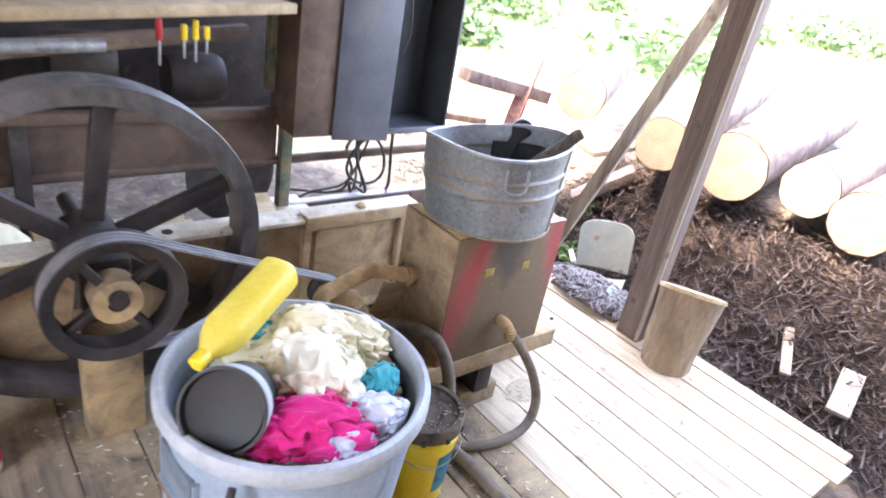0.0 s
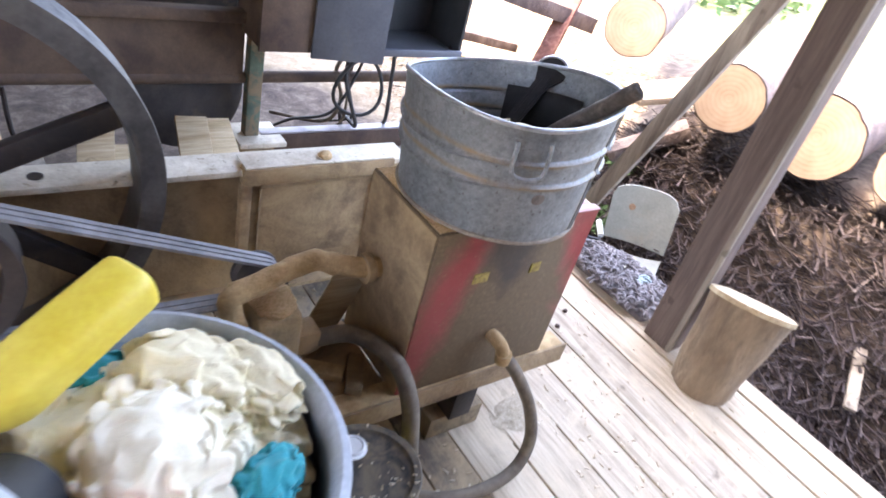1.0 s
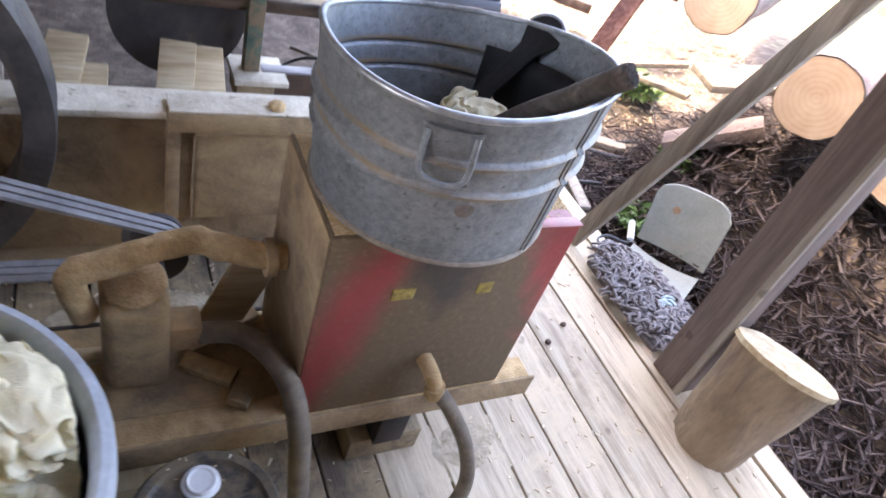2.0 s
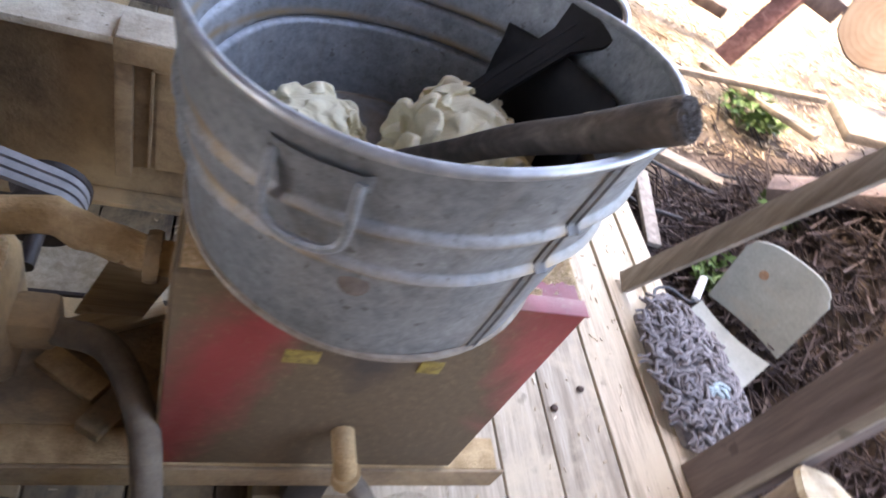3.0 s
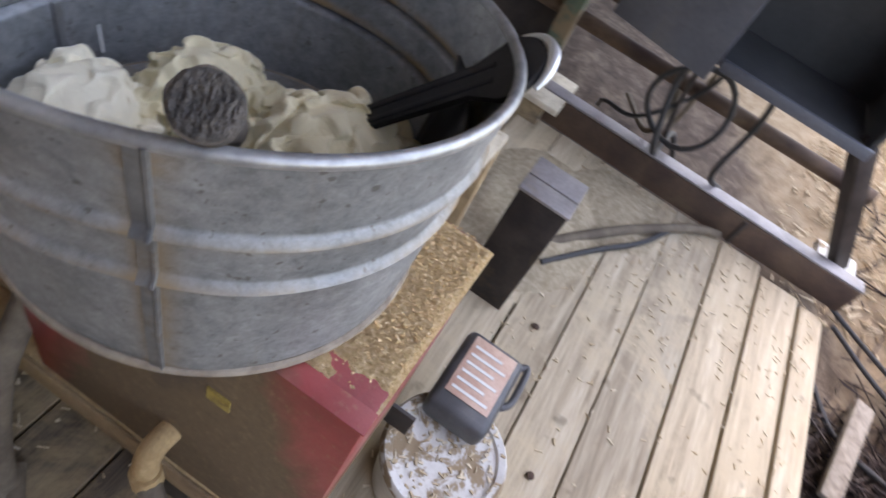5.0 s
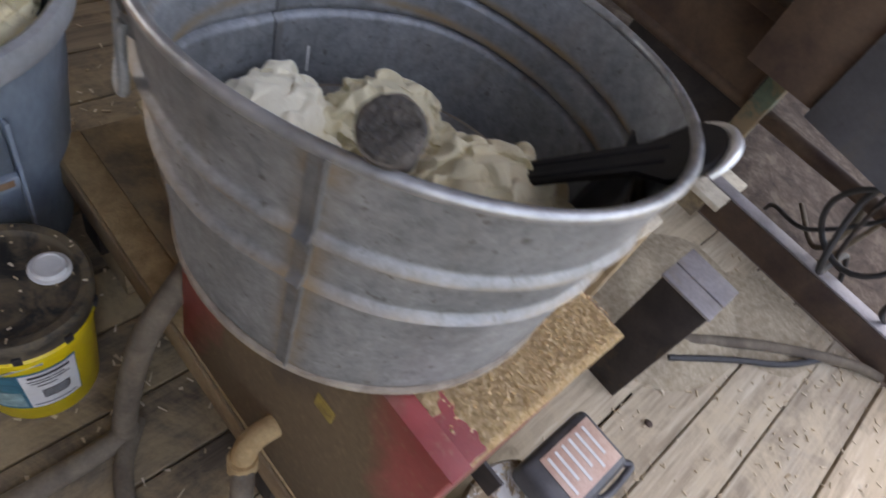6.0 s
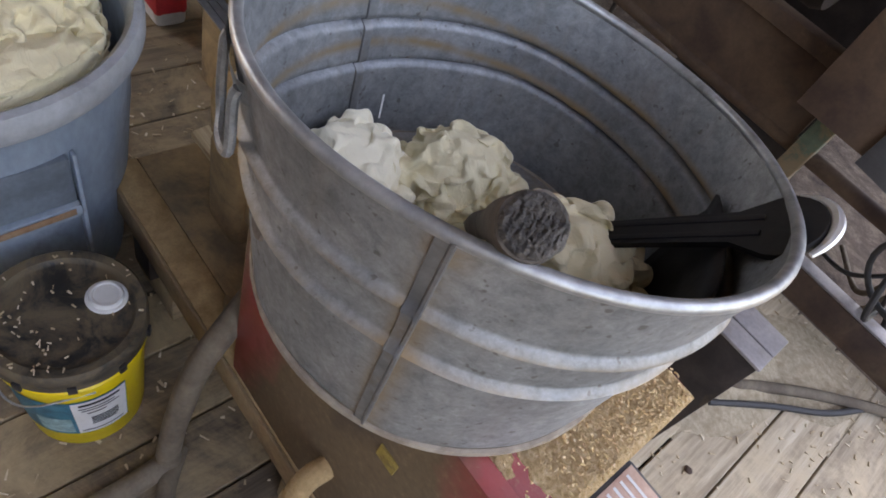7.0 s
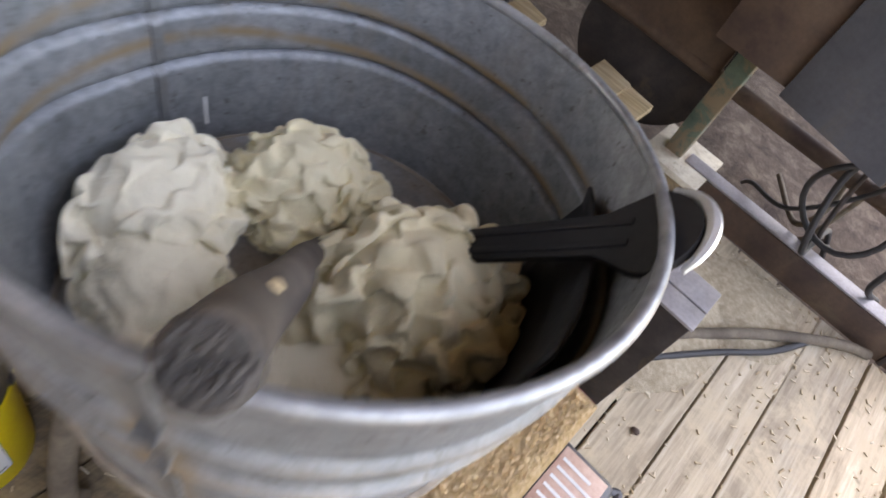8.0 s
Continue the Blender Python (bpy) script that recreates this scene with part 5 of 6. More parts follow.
def build_can():
    c = thing("garbage_can", "blue-grey plastic garbage can heaped with rags", "garbage can", at=tuple(CAN))
    seg = 72
    prof = [(0.285, 0.004), (0.30, 0.02), (0.325, 0.25), (0.35, 0.52), (0.352, 0.53), (0.356, 0.60), (0.362, 0.70)]
    bm = bmesh.new()
    rings = []
    for k in range(29):
        z = 0.004 + 0.70 * k / 28
        r0 = np.interp(z, [p[1] for p in prof], [p[0] for p in prof])
        ring = []
        for i in range(seg):
            a = 2 * math.pi * i / seg
            rib = 0.004 * smoothstep(0.75, 0.95, math.cos(a * 9)) * (z < 0.56)
            ring.append(bm.verts.new(((r0 + rib) * math.cos(a), (r0 + rib) * math.sin(a), z)))
        rings.append(ring)
    for a, b2 in zip(rings, rings[1:]):
        for i in range(seg):
            bm.faces.new((a[i], a[(i + 1) % seg], b2[(i + 1) % seg], b2[i]))
    bm.faces.new(rings[0][::-1])
    body = part("body", bm, M_can, c)
    so = body.modifiers.new("wall", "SOLIDIFY")
    so.thickness = 0.005
    part("rim", lathe([(0.352, 0.70), (0.362, 0.70), (0.385, 0.70), (0.392, 0.712), (0.392, 0.745), (0.386, 0.758), (0.372, 0.762), (0.362, 0.755), (0.355, 0.735), (0.352, 0.70)], 72), M_can_rim, c, "rolled pale rim")
    for a0 in (4, 184):
        rot = Matrix.Rotation(radians(a0), 4, "Z")
        h = part("handle", boxm(0.335, 0.372, -0.10, 0.10, 0.435, 0.475, 0.010), M_can, c, m=rot)
        part("handle_recess", boxm(0.335, 0.3605, -0.095, 0.095, 0.476, 0.60, 0.004), M_can_dark, h, "recess with its shade put into a darker colour")
        part("handle_band", boxm(0.3725, 0.3745, -0.085, 0.085, 0.452, 0.470, 0.0008), M_rust, h, "red-brown scuffed edge")
        part("handle_rib", boxm(0.335, 0.357, -0.112, -0.102, 0.20, 0.60, 0.004), M_can, h)
        part("handle_rib", boxm(0.335, 0.357, 0.102, 0.112, 0.20, 0.60, 0.004), M_can, h)
    part("rim_clip", tube([(-0.30, -0.27, 0.70), (-0.335, -0.30, 0.62), (-0.33, -0.31, 0.54), (-0.29, -0.29, 0.52), (-0.27, -0.275, 0.56)], 0.011, 8, 6), M_black, c, "black strap loop")


build_can()
G = "rags in the garbage can"
rag("stained_rag", (CAN.x + 0.03, CAN.y + 0.02, 0.66), (0.33, 0.33, 0.19), 21, M_cream, "heap of stained cream rags filling the can", 0, group=G, n=96, flat=0.5, reach=1.7)
rag("cream_rag", (CAN.x + 0.03, CAN.y - 0.01, 0.76), (0.20, 0.18, 0.145), 23, M_cream_pale, "pale crumpled cotton rag heaped in the can", 40, group=G, n=80)
rag("cream_rag", (CAN.x + 0.13, CAN.y + 0.14, 0.76), (0.17, 0.14, 0.115), 26, M_cream, "stained cream rag draped over the can rim", -30, group=G, n=72)
rag("cream_rag", (CAN.x + 0.26, CAN.y + 0.12, 0.745), (0.11, 0.15, 0.065), 28, M_cream, "stained cream rag draped over the can rim", 20, group=G)
rag("pink_rag", (CAN.x - 0.06, CAN.y - 0.20, 0.745), (0.185, 0.115, 0.10), 31, M_pink, "bright pink cloth among the rags", -25, group=G, n=72)
rag("teal_rag", (CAN.x + 0.20, CAN.y - 0.13, 0.745), (0.09, 0.06, 0.055), 33, M_teal, "teal cloth tucked at the can rim", 35, group=G, n=44)
rag("teal_rag", (CAN.x - 0.02, CAN.y + 0.24, 0.735), (0.07, 0.06, 0.045), 35, M_teal, "small teal cloth among the rags", 15, group=G, n=40)
rag("plastic_wrapping", (CAN.x + 0.12, CAN.y - 0.23, 0.73), (0.12, 0.08, 0.08), 37, M_filmplastic, "crumpled pale plastic wrapping in the can", -20, group=G, n=56, stiff=2)
rag("plastic_wrapping", (CAN.x + 0.0, CAN.y - 0.29, 0.725), (0.10, 0.055, 0.055), 39, M_filmplastic, "crumpled pale plastic wrapping in the can", 5, group=G, n=48, stiff=2)


def build_bottle():
    top, neck = Vector((-0.70, 0.04, 0.93)), Vector((-1.09, -0.20, 0.80))
    d = (neck - top).normalized()
    b = thing("yellow_bottle", "dull yellow plastic bottle lying on the rags", "bottle")
    mt = Matrix.Translation(top) @ d.to_track_quat("Z", "Y").to_matrix().to_4x4()
    ln = (neck - top).length
    bm = bmesh.new()
    rings = []
    for z, s in ((0, 0.6), (0.004, 0.85), (0.012, 0.97), (0.03, 1), (0.28, 1), (0.30, 0.97), (0.335, 0.78), (0.365, 0.5), (0.38, 0.36)):
        ring = []
        for i in range(32):
            a = 2 * math.pi * i / 32
            e = 0.6
            x = math.copysign(abs(math.cos(a)) ** e, math.cos(a)) * 0.062 * s
            y = math.copysign(abs(math.sin(a)) ** e, math.sin(a)) * 0.052 * s
            ring.append(bm.verts.new((x, y, z)))
        rings.append(ring)
    for a, c in zip(rings, rings[1:]):
        for i in range(32):
            bm.faces.new((a[i], a[(i + 1) % 32], c[(i + 1) % 32], c[i]))
    bm.faces.new(rings[0][::-1])
    bm.faces.new(rings[-1])
    bm.transform(mt)
    part("body", bm, M_bottle, b)
    bm = lathe([(0.02, 0.375), (0.024, 0.38), (0.024, 0.42), (0.02, 0.424), (0, 0.424)], 24)
    bm.transform(mt)
    part("cap", bm, M_yellow, b, "ribbed yellow cap")
    pot = thing("black_pot", "black enamel pot lying on its side in the can", "pot")
    axis = Vector((-0.55, -0.62, 0.42)).normalized()
    bm = lathe([(0, 0.0), (0.098, 0.0), (0.104, 0.15), (0.112, 0.155), (0.112, 0.168), (0.104, 0.168), (0.098, 0.150), (0.05, 0.138), (0, 0.135)], 44)
    bm.transform(Matrix.Translation((-0.955, -0.275, 0.75)) @ axis.to_track_quat("Z", "Y").to_matrix().to_4x4())
    part("body", bm, M_pot, pot)
    bm = lathe([(0.105, 0.10), (0.1085, 0.10), (0.1135, 0.158), (0.108, 0.164), (0.104, 0.16)], 44)
    bm.transform(Matrix.Translation((-0.955, -0.275, 0.75)) @ axis.to_track_quat("Z", "Y").to_matrix().to_4x4())
    part("rim_band", bm, M_can_rim, pot, "pale band under the rim")


build_bottle()


def build_carton():
    c = thing("red_white_jug", "white jug with a red label on the shed floor", "jug", at=(-1.56, 0.56, 0.0))
    part("body", boxm(-0.08, 0.08, -0.06, 0.06, 0.0, 0.27, 0.025, 0, 3), M_white, c)
    part("label", boxm(-0.083, 0.083, -0.063, 0.063, 0.05, 0.14, 0.02), M_red_print, c, "red label band")
    part("neck", lathe([(0.02, 0.265), (0.045, 0.272), (0.03, 0.29), (0.03, 0.315), (0, 0.315)], 24), M_red_print, c)
    solo("white_jug", boxm(-1.36, -1.20, -0.44, -0.28, 0.0, 0.22, 0.03, 0, 3), M_white, "small white plastic container on the floor", "container")


build_carton()


# ---- chair and mop beyond the deck edge ----
def shell(fn, nu, nv, back):
    """A bent sheet with thickness: the surface fn(u, v) and a copy shifted by the vector back."""
    bm = bmesh.new()
    shift = Vector(back)
    g = [[bm.verts.new(fn(i / nu, j / nv)) for i in range(nu + 1)] for j in range(nv + 1)]
    k = [[bm.verts.new(fn(i / nu, j / nv) + shift) for i in range(nu + 1)] for j in range(nv + 1)]
    for j in range(nv):
        for i in range(nu):
            bm.faces.new((g[j][i], g[j][i + 1], g[j + 1][i + 1], g[j + 1][i]))
            bm.faces.new((k[j][i], k[j + 1][i], k[j + 1][i + 1], k[j][i + 1]))
    for i in range(nu):
        bm.faces.new((g[0][i], k[0][i], k[0][i + 1], g[0][i + 1]))
        bm.faces.new((g[nv][i], g[nv][i + 1], k[nv][i + 1], k[nv][i]))
    for j in range(nv):
        bm.faces.new((g[j][0], g[j + 1][0], k[j + 1][0], k[j][0]))
        bm.faces.new((g[j][nu], k[j][nu], k[j + 1][nu], g[j + 1][nu]))
    bmesh.ops.recalc_face_normals(bm, faces=bm.faces[:])
    return bm


def build_chair():
    c = thing("old_chair", "pale grey-green moulded chair sunk in bark litter", "chair")
    tl, tr = Vector((2.215, 1.07, 0.235)), Vector((2.395, 0.715, 0.30))
    bl, br = Vector((2.185, 0.985, -0.105)), Vector((2.31, 0.62, -0.03))
    fl, fr = Vector((1.90, 0.80, -0.085)), Vector((1.99, 0.44, -0.03))
    def back(u, v):
        uu = u + (0.5 - u) * 0.10 * smoothstep(0.8, 1.0, v)
        p = bl.lerp(br, uu).lerp(tl.lerp(tr, uu), v)
        return p + Vector((0.025, 0.012, 0)) * (1 - (2 * u - 1) ** 2) - Vector((0, 0, 0.035)) * smoothstep(0.75, 1.0, v) * abs(2 * u - 1) ** 4
    def seat(u, v):
        p = fl.lerp(fr, u).lerp((bl + Vector((-0.015, -0.01, -0.03))).lerp(br + Vector((-0.015, -0.01, -0.03)), u), v)
        return p - Vector((0, 0, 0.025)) * (1 - (2 * u - 1) ** 2) - Vector((0, 0, 0.03)) * (1 - smoothstep(0.0, 0.15, v))
    part("backrest", shell(back, 20, 16, (0.014, 0.006, 0)), M_chair, c)
    part("seat", shell(seat, 20, 16, (0, 0, -0.016)), M_chair, c)
    st = back(0.32, 0.62)
    n = (tl - bl).cross(tr - tl).normalized()
    if n.x > 0:
        n = -n
    bm = lathe([(0, 0.0004), (0.019, 0.0004), (0.021, 0)], 20)
    part("rust_spot", bm, M_rust, c, "round brown stain", m=Matrix.Translation(st + n * 0.0015) @ n.to_track_quat("Z", "Y").to_matrix().to_4x4())
    for p, q in ((bl, (2.24, 1.02, -0.42)), (br, (2.36, 0.62, -0.36)), (fl + Vector((0.05, 0, 0)), (1.95, 0.84, -0.42)), (fr + Vector((0.05, 0, 0)), (2.03, 0.44, -0.38))):
        part("leg", tube([Vector(p) + Vector((0, 0, -0.04)), q], 0.012, 8, 0), M_dark_iron, c)


build_chair()


def build_mop():
    m = thing("mop_head", "grimy grey string mop lying over the deck edge", "mop")
    def surf(x, y):
        e = max(0.0, 1 - ((x - 1.73) / 0.20) ** 2 - ((y - 0.47) / 0.36) ** 2)
        return 0.015 + 0.085 * math.sqrt(e)
    bm, bp = bmesh.new(), bmesh.new()
    r2 = random.Random(5)
    k = 0
    while k < 420:
        x, y = r2.uniform(1.54, 1.92), r2.uniform(0.12, 0.82)
        if ((x - 1.73) / 0.185) ** 2 + ((y - 0.47) / 0.345) ** 2 > 1:
            continue
        a = r2.uniform(0, 6.28)
        ln = r2.uniform(0.045, 0.08)
        d = Vector((math.cos(a), math.sin(a), 0))
        s = Vector((-d.y, d.x, 0))
        z = surf(x, y) + r2.uniform(-0.012, 0.012)
        p = Vector((x, y, z))
        w = r2.uniform(-0.014, 0.014)
        pts = [p - d * ln / 2, p - d * ln * 0.18 + s * w + Vector((0, 0, 0.012)), p + d * ln * 0.2 - s * w + Vector((0, 0, 0.010)), p + d * ln / 2 + Vector((0, 0, -0.004))]
        pale = (x - 1.76) ** 2 + (y - 0.38) ** 2 < 0.0012
        tube(pts, 0.0062, 6, 3, bm=bp if pale else bm)
        k += 1
    y = part("yarn", bm, M_mop, m)
    tagged(y, kind="stuff")
    y2 = part("pale_yarn", bp, M_mop_pale, m, "teal-grey yarn tips")
    tagged(y2, kind="stuff")
    base = boxm(1.60, 1.86, 0.20, 0.74, -0.02, 0.03, 0.02)
    part("backing", base, M_mop, m)
    part("frame_wire", tube([(1.68, 0.76, 0.06), (1.72, 0.84, 0.05), (1.80, 0.86, 0.045), (1.87, 0.80, 0.05), (1.90, 0.82, 0.08)], 0.007, 8, 6), M_black, m, "bent black wire frame")
    part("handle_stub", tube([(1.885, 0.80, 0.07), (1.96, 0.90, 0.09)], 0.017, 10, 0), M_white, m, "pale handle socket")


build_mop()


# ---- logs on the bank ----
def build_log(at, aim, r, length, seed, label):
    lg = thing("log", label, "log", "logs on the bank", at=at)
    q = Vector(aim).normalized().to_track_quat("Z", "Y").to_matrix().to_4x4()
    lg.matrix_basis = Matrix.Translation(at) @ q
    bm = bmesh.new()
    seg = 36
    rings = []
    for k in range(15):
        z = length * k / 14
        ring = []
        for i in range(seg):
            a = 2 * math.pi * i / seg
            p = Vector((math.cos(a) * 2.2, math.sin(a) * 2.2, z * 1.6 + seed * 9))
            rr = r * (1 + 0.06 * noise.noise(p) + 0.03 * noise.noise(p * 4)) * (1 - 0.03 * z)
            ring.append(bm.verts.new((rr * math.cos(a), rr * math.sin(a), z)))
        rings.append(ring)
    for a, c in zip(rings, rings[1:]):
        for i in range(seg):
            bm.faces.new((a[i], a[(i + 1) % seg], c[(i + 1) % seg], c[i]))
    bm.faces.new(rings[-1])
    part("trunk", bm, M_bark, lg)
    bm = bmesh.new()
    c0 = bm.verts.new((0, 0, -0.003))
    mid = [bm.verts.new((r * 0.55 * math.cos(2 * math.pi * i / seg), r * 0.55 * math.sin(2 * math.pi * i / seg), -0.003 + 0.003 * noise.noise(Vector((i, seed, 1))))) for i in range(seg)]
    edge = []
    for i in range(seg):
        a = 2 * math.pi * i / seg
        p = Vector((math.cos(a) * 2.2, math.sin(a) * 2.2, seed * 9))
        rr = 0.965 * r * (1 + 0.06 * noise.noise(p) + 0.03 * noise.noise(p * 4))
        edge.append(bm.verts.new((rr * math.cos(a), rr * math.sin(a), -0.002)))
    for i in range(seg):
        j = (i + 1) % seg
        bm.faces.new((c0, mid[j], mid[i]))
        bm.faces.new((mid[i], mid[j], edge[j], edge[i]))
    part("sawn_end", bm, M_log_end, lg, "pale orange sawn end grain")


LOGS = [
    ((2.80, 1.83, 0.94), (0.9, 0.55, -0.03), 0.205), ((2.62, 0.87, 0.86), (0.95, 0.3, 0.02), 0.20), ((2.72, 0.37, 0.87), (0.96, 0.2, 0.0), 0.235),
    ((2.86, -0.10, 0.88), (0.97, 0.12, 0.0), 0.185), ((2.88, -0.46, 0.80), (0.97, 0.1, 0.02), 0.205), ((2.95, -0.95, 0.80), (0.98, 0.05, 0.0), 0.21),
    ((3.0, -1.45, 0.74), (0.98, 0.0, 0.0), 0.2),
]
for i, (at, aim, r) in enumerate(LOGS):
    build_log(at, aim, r, 3.2 + 0.3 * (i % 3), i + 1, "sawn log with rough bark and pale orange end grain")


def build_slash():
    items = []
    r2 = random.Random(11)
    for _ in range(9000):
        x, y = r2.uniform(1.95, 3.0), r2.uniform(-3.2, 1.7)
        if r2.random() > 0.35 + 0.65 * smoothstep(1.95, 2.4, x):
            continue
        z = ground_z(x, y) + r2.uniform(0.0, 0.07)
        a = r2.gauss(0.5, 0.9)
        items.append((Vector((x, y, z)), Vector((math.cos(a), math.sin(a), r2.uniform(-0.3, 0.5))), r2.uniform(0.06, 0.42), r2.uniform(0.003, 0.016), r2.uniform(0.002, 0.006)))
    tagged(pieces_mesh("bark_slash", items, M_slash), "dark strips of bark and slash heaped on the bank", "slash", kind="stuff")
    items = []
    for _ in range(9500):
        x, y = r2.uniform(0.2, 4.6), r2.uniform(2.15, 5.4)
        if x < 1.75 + 0.3 * (r2.random() - 0.5):
            continue
        z = ground_z(x, y) + r2.uniform(0.0, 0.02)
        a = r2.uniform(0, 6.28)
        items.append((Vector((x, y, z)), Vector((math.cos(a), math.sin(a), r2.uniform(-0.2, 0.25))), r2.uniform(0.02, 0.09), r2.uniform(0.004, 0.014), r2.uniform(0.002, 0.005)))
    tagged(pieces_mesh("wood_shavings", items, M_straw), "sunlit pale shavings strewn over the ground", "shavings", kind="stuff")
    items = []
    for _ in range(1500):
        x, y = r2.uniform(1.9, 3.4), r2.uniform(0.9, 3.2)
        if y > 1.75 + 0.35 * (x - 2.0) and r2.random() > 0.18:
            continue
        z = ground_z(x, y) + r2.uniform(0.0, 0.05)
        a = r2.gauss(1.0, 1.0)
        items.append((Vector((x, y, z)), Vector((math.cos(a), math.sin(a), r2.uniform(-0.2, 0.3))), r2.uniform(0.05, 0.26), r2.uniform(0.003, 0.014), r2.uniform(0.002, 0.007)))
    tagged(pieces_mesh("twigs", items, M_slash), "dry twigs and bark strips strewn behind the deck", "twigs", kind="stuff")
    # larger loose boards and branches
    for i, (a, c, w, h, mm) in enumerate((
            ((2.28, 1.98, -0.10), (2.62, 1.75, -0.06), 0.09, 0.05, M_oldslab), ((2.05, 1.30, -0.16), (2.14, 1.80, -0.12), 0.08, 0.03, M_board),
            ((2.95, 2.85, 0.05), (3.35, 2.1, 0.16), 0.10, 0.04, M_oldslab), ((2.2, -0.62, 0.0), (2.5, -0.45, 0.14), 0.06, 0.02, M_oldslab),
            ((2.15, -0.95, -0.02), (2.42, -0.88, 0.12), 0.12, 0.03, M_board), ((3.3, 3.4, 0.2), (2.4, 4.2, 0.16), 0.12, 0.08, M_bark), ((3.62, 2.95, 0.60), (2.55, 3.05, 0.80), 0.20, 0.13, M_bark), ((3.05, 2.85, 0.12), (3.42, 2.98, 0.98), 0.15, 0.05, M_red_board), ((2.75, 1.62, 0.55), (3.6, 1.35, 0.72), 0.30, 0.05, M_oldslab), ((2.55, 1.45, 0.20), (2.85, 1.15, 0.52), 0.18, 0.08, M_bark), ((2.5, 2.7, 0.02), (3.3, 2.2, 0.35), 0.05, 0.04, M_oldslab))):
        solo("loose_board", beam_between(a, c, w, h, 0.006), mm, "weathered offcut board lying in the litter", "board", "offcuts on the ground")
    for i, pts in enumerate(([(1.95, 2.1, -0.1), (2.2, 1.9, -0.10), (2.6, 1.62, -0.05), (3.0, 1.35, 0.16)], [(1.75, 2.25, -0.05), (2.1, 2.1, -0.1), (2.5, 1.85, -0.07), (2.9, 1.7, 0.06)], [(1.86, 1.9, -0.14), (2.05, 1.62, -0.17), (2.3, 1.5, -0.14)])):
        solo("ground_cable", tube(pts, 0.011, 8, 8), M_rubber, "black cable snaking over the ground", "cable", "cables on the ground")


build_slash()


# ---- greenery ----
def leaf_clump(name, at, radius, count, size, material, seed, label):
    r2 = random.Random(seed)
    vs, fs = [], []
    for _ in range(count):
        d = Vector((r2.gauss(0, 1), r2.gauss(0, 1), abs(r2.gauss(0, 0.8)))).normalized() * radius * r2.uniform(0.3, 1.0)
        p = Vector((d.x, d.y, d.z * 0.8))
        a = Vector((r2.gauss(0, 1), r2.gauss(0, 1), r2.gauss(0, 0.5))).normalized()
        b2 = a.cross(Vector((r2.gauss(0, 1), r2.gauss(0, 1), r2.gauss(0, 1)))).normalized()
        s = size * r2.uniform(0.6, 1.3)
        k = len(vs)
        vs += [p - a * s, p + b2 * s * 0.4 + Vector((0, 0, s * 0.15)), p + a * s, p - b2 * s * 0.4 + Vector((0, 0, s * 0.15))]
        fs.append((k, k + 1, k + 2, k + 3))
    me = bpy.data.meshes.new(name)
    me.from_pydata([tuple(v) for v in vs], [], fs)
    finish(me, material, False)
    ob = new(name, me)
    ob.location = at
    return tagged(ob, label, "plant", "plants beyond the deck", "stuff")


for i, (x, y, r, n, s) in enumerate(((2.35, 1.15, 0.16, 260, 0.03), (2.62, 1.35, 0.15, 220, 0.028), (2.5, 0.98, 0.12, 160, 0.028), (3.2, 2.5, 0.25, 260, 0.045))):
    leaf_clump("weed", (x, y, ground_z(x, y) + 0.05), r, n, s, M_green_leaf, 40 + i, "low green weeds growing through the bark litter")
r3 = random.Random(3)
for i in range(20):
    a = r3.uniform(-0.5, 1.15)
    d = r3.uniform(8, 22)
    x, y = 1.0 + d * math.cos(a), d * math.sin(a)
    leaf_clump("bush", (x, y, ground_z(x, y)), r3.uniform(0.6, 1.6), 520, 0.13, M_far_leaf, 80 + i, "sunlit green bush beyond the log pile")


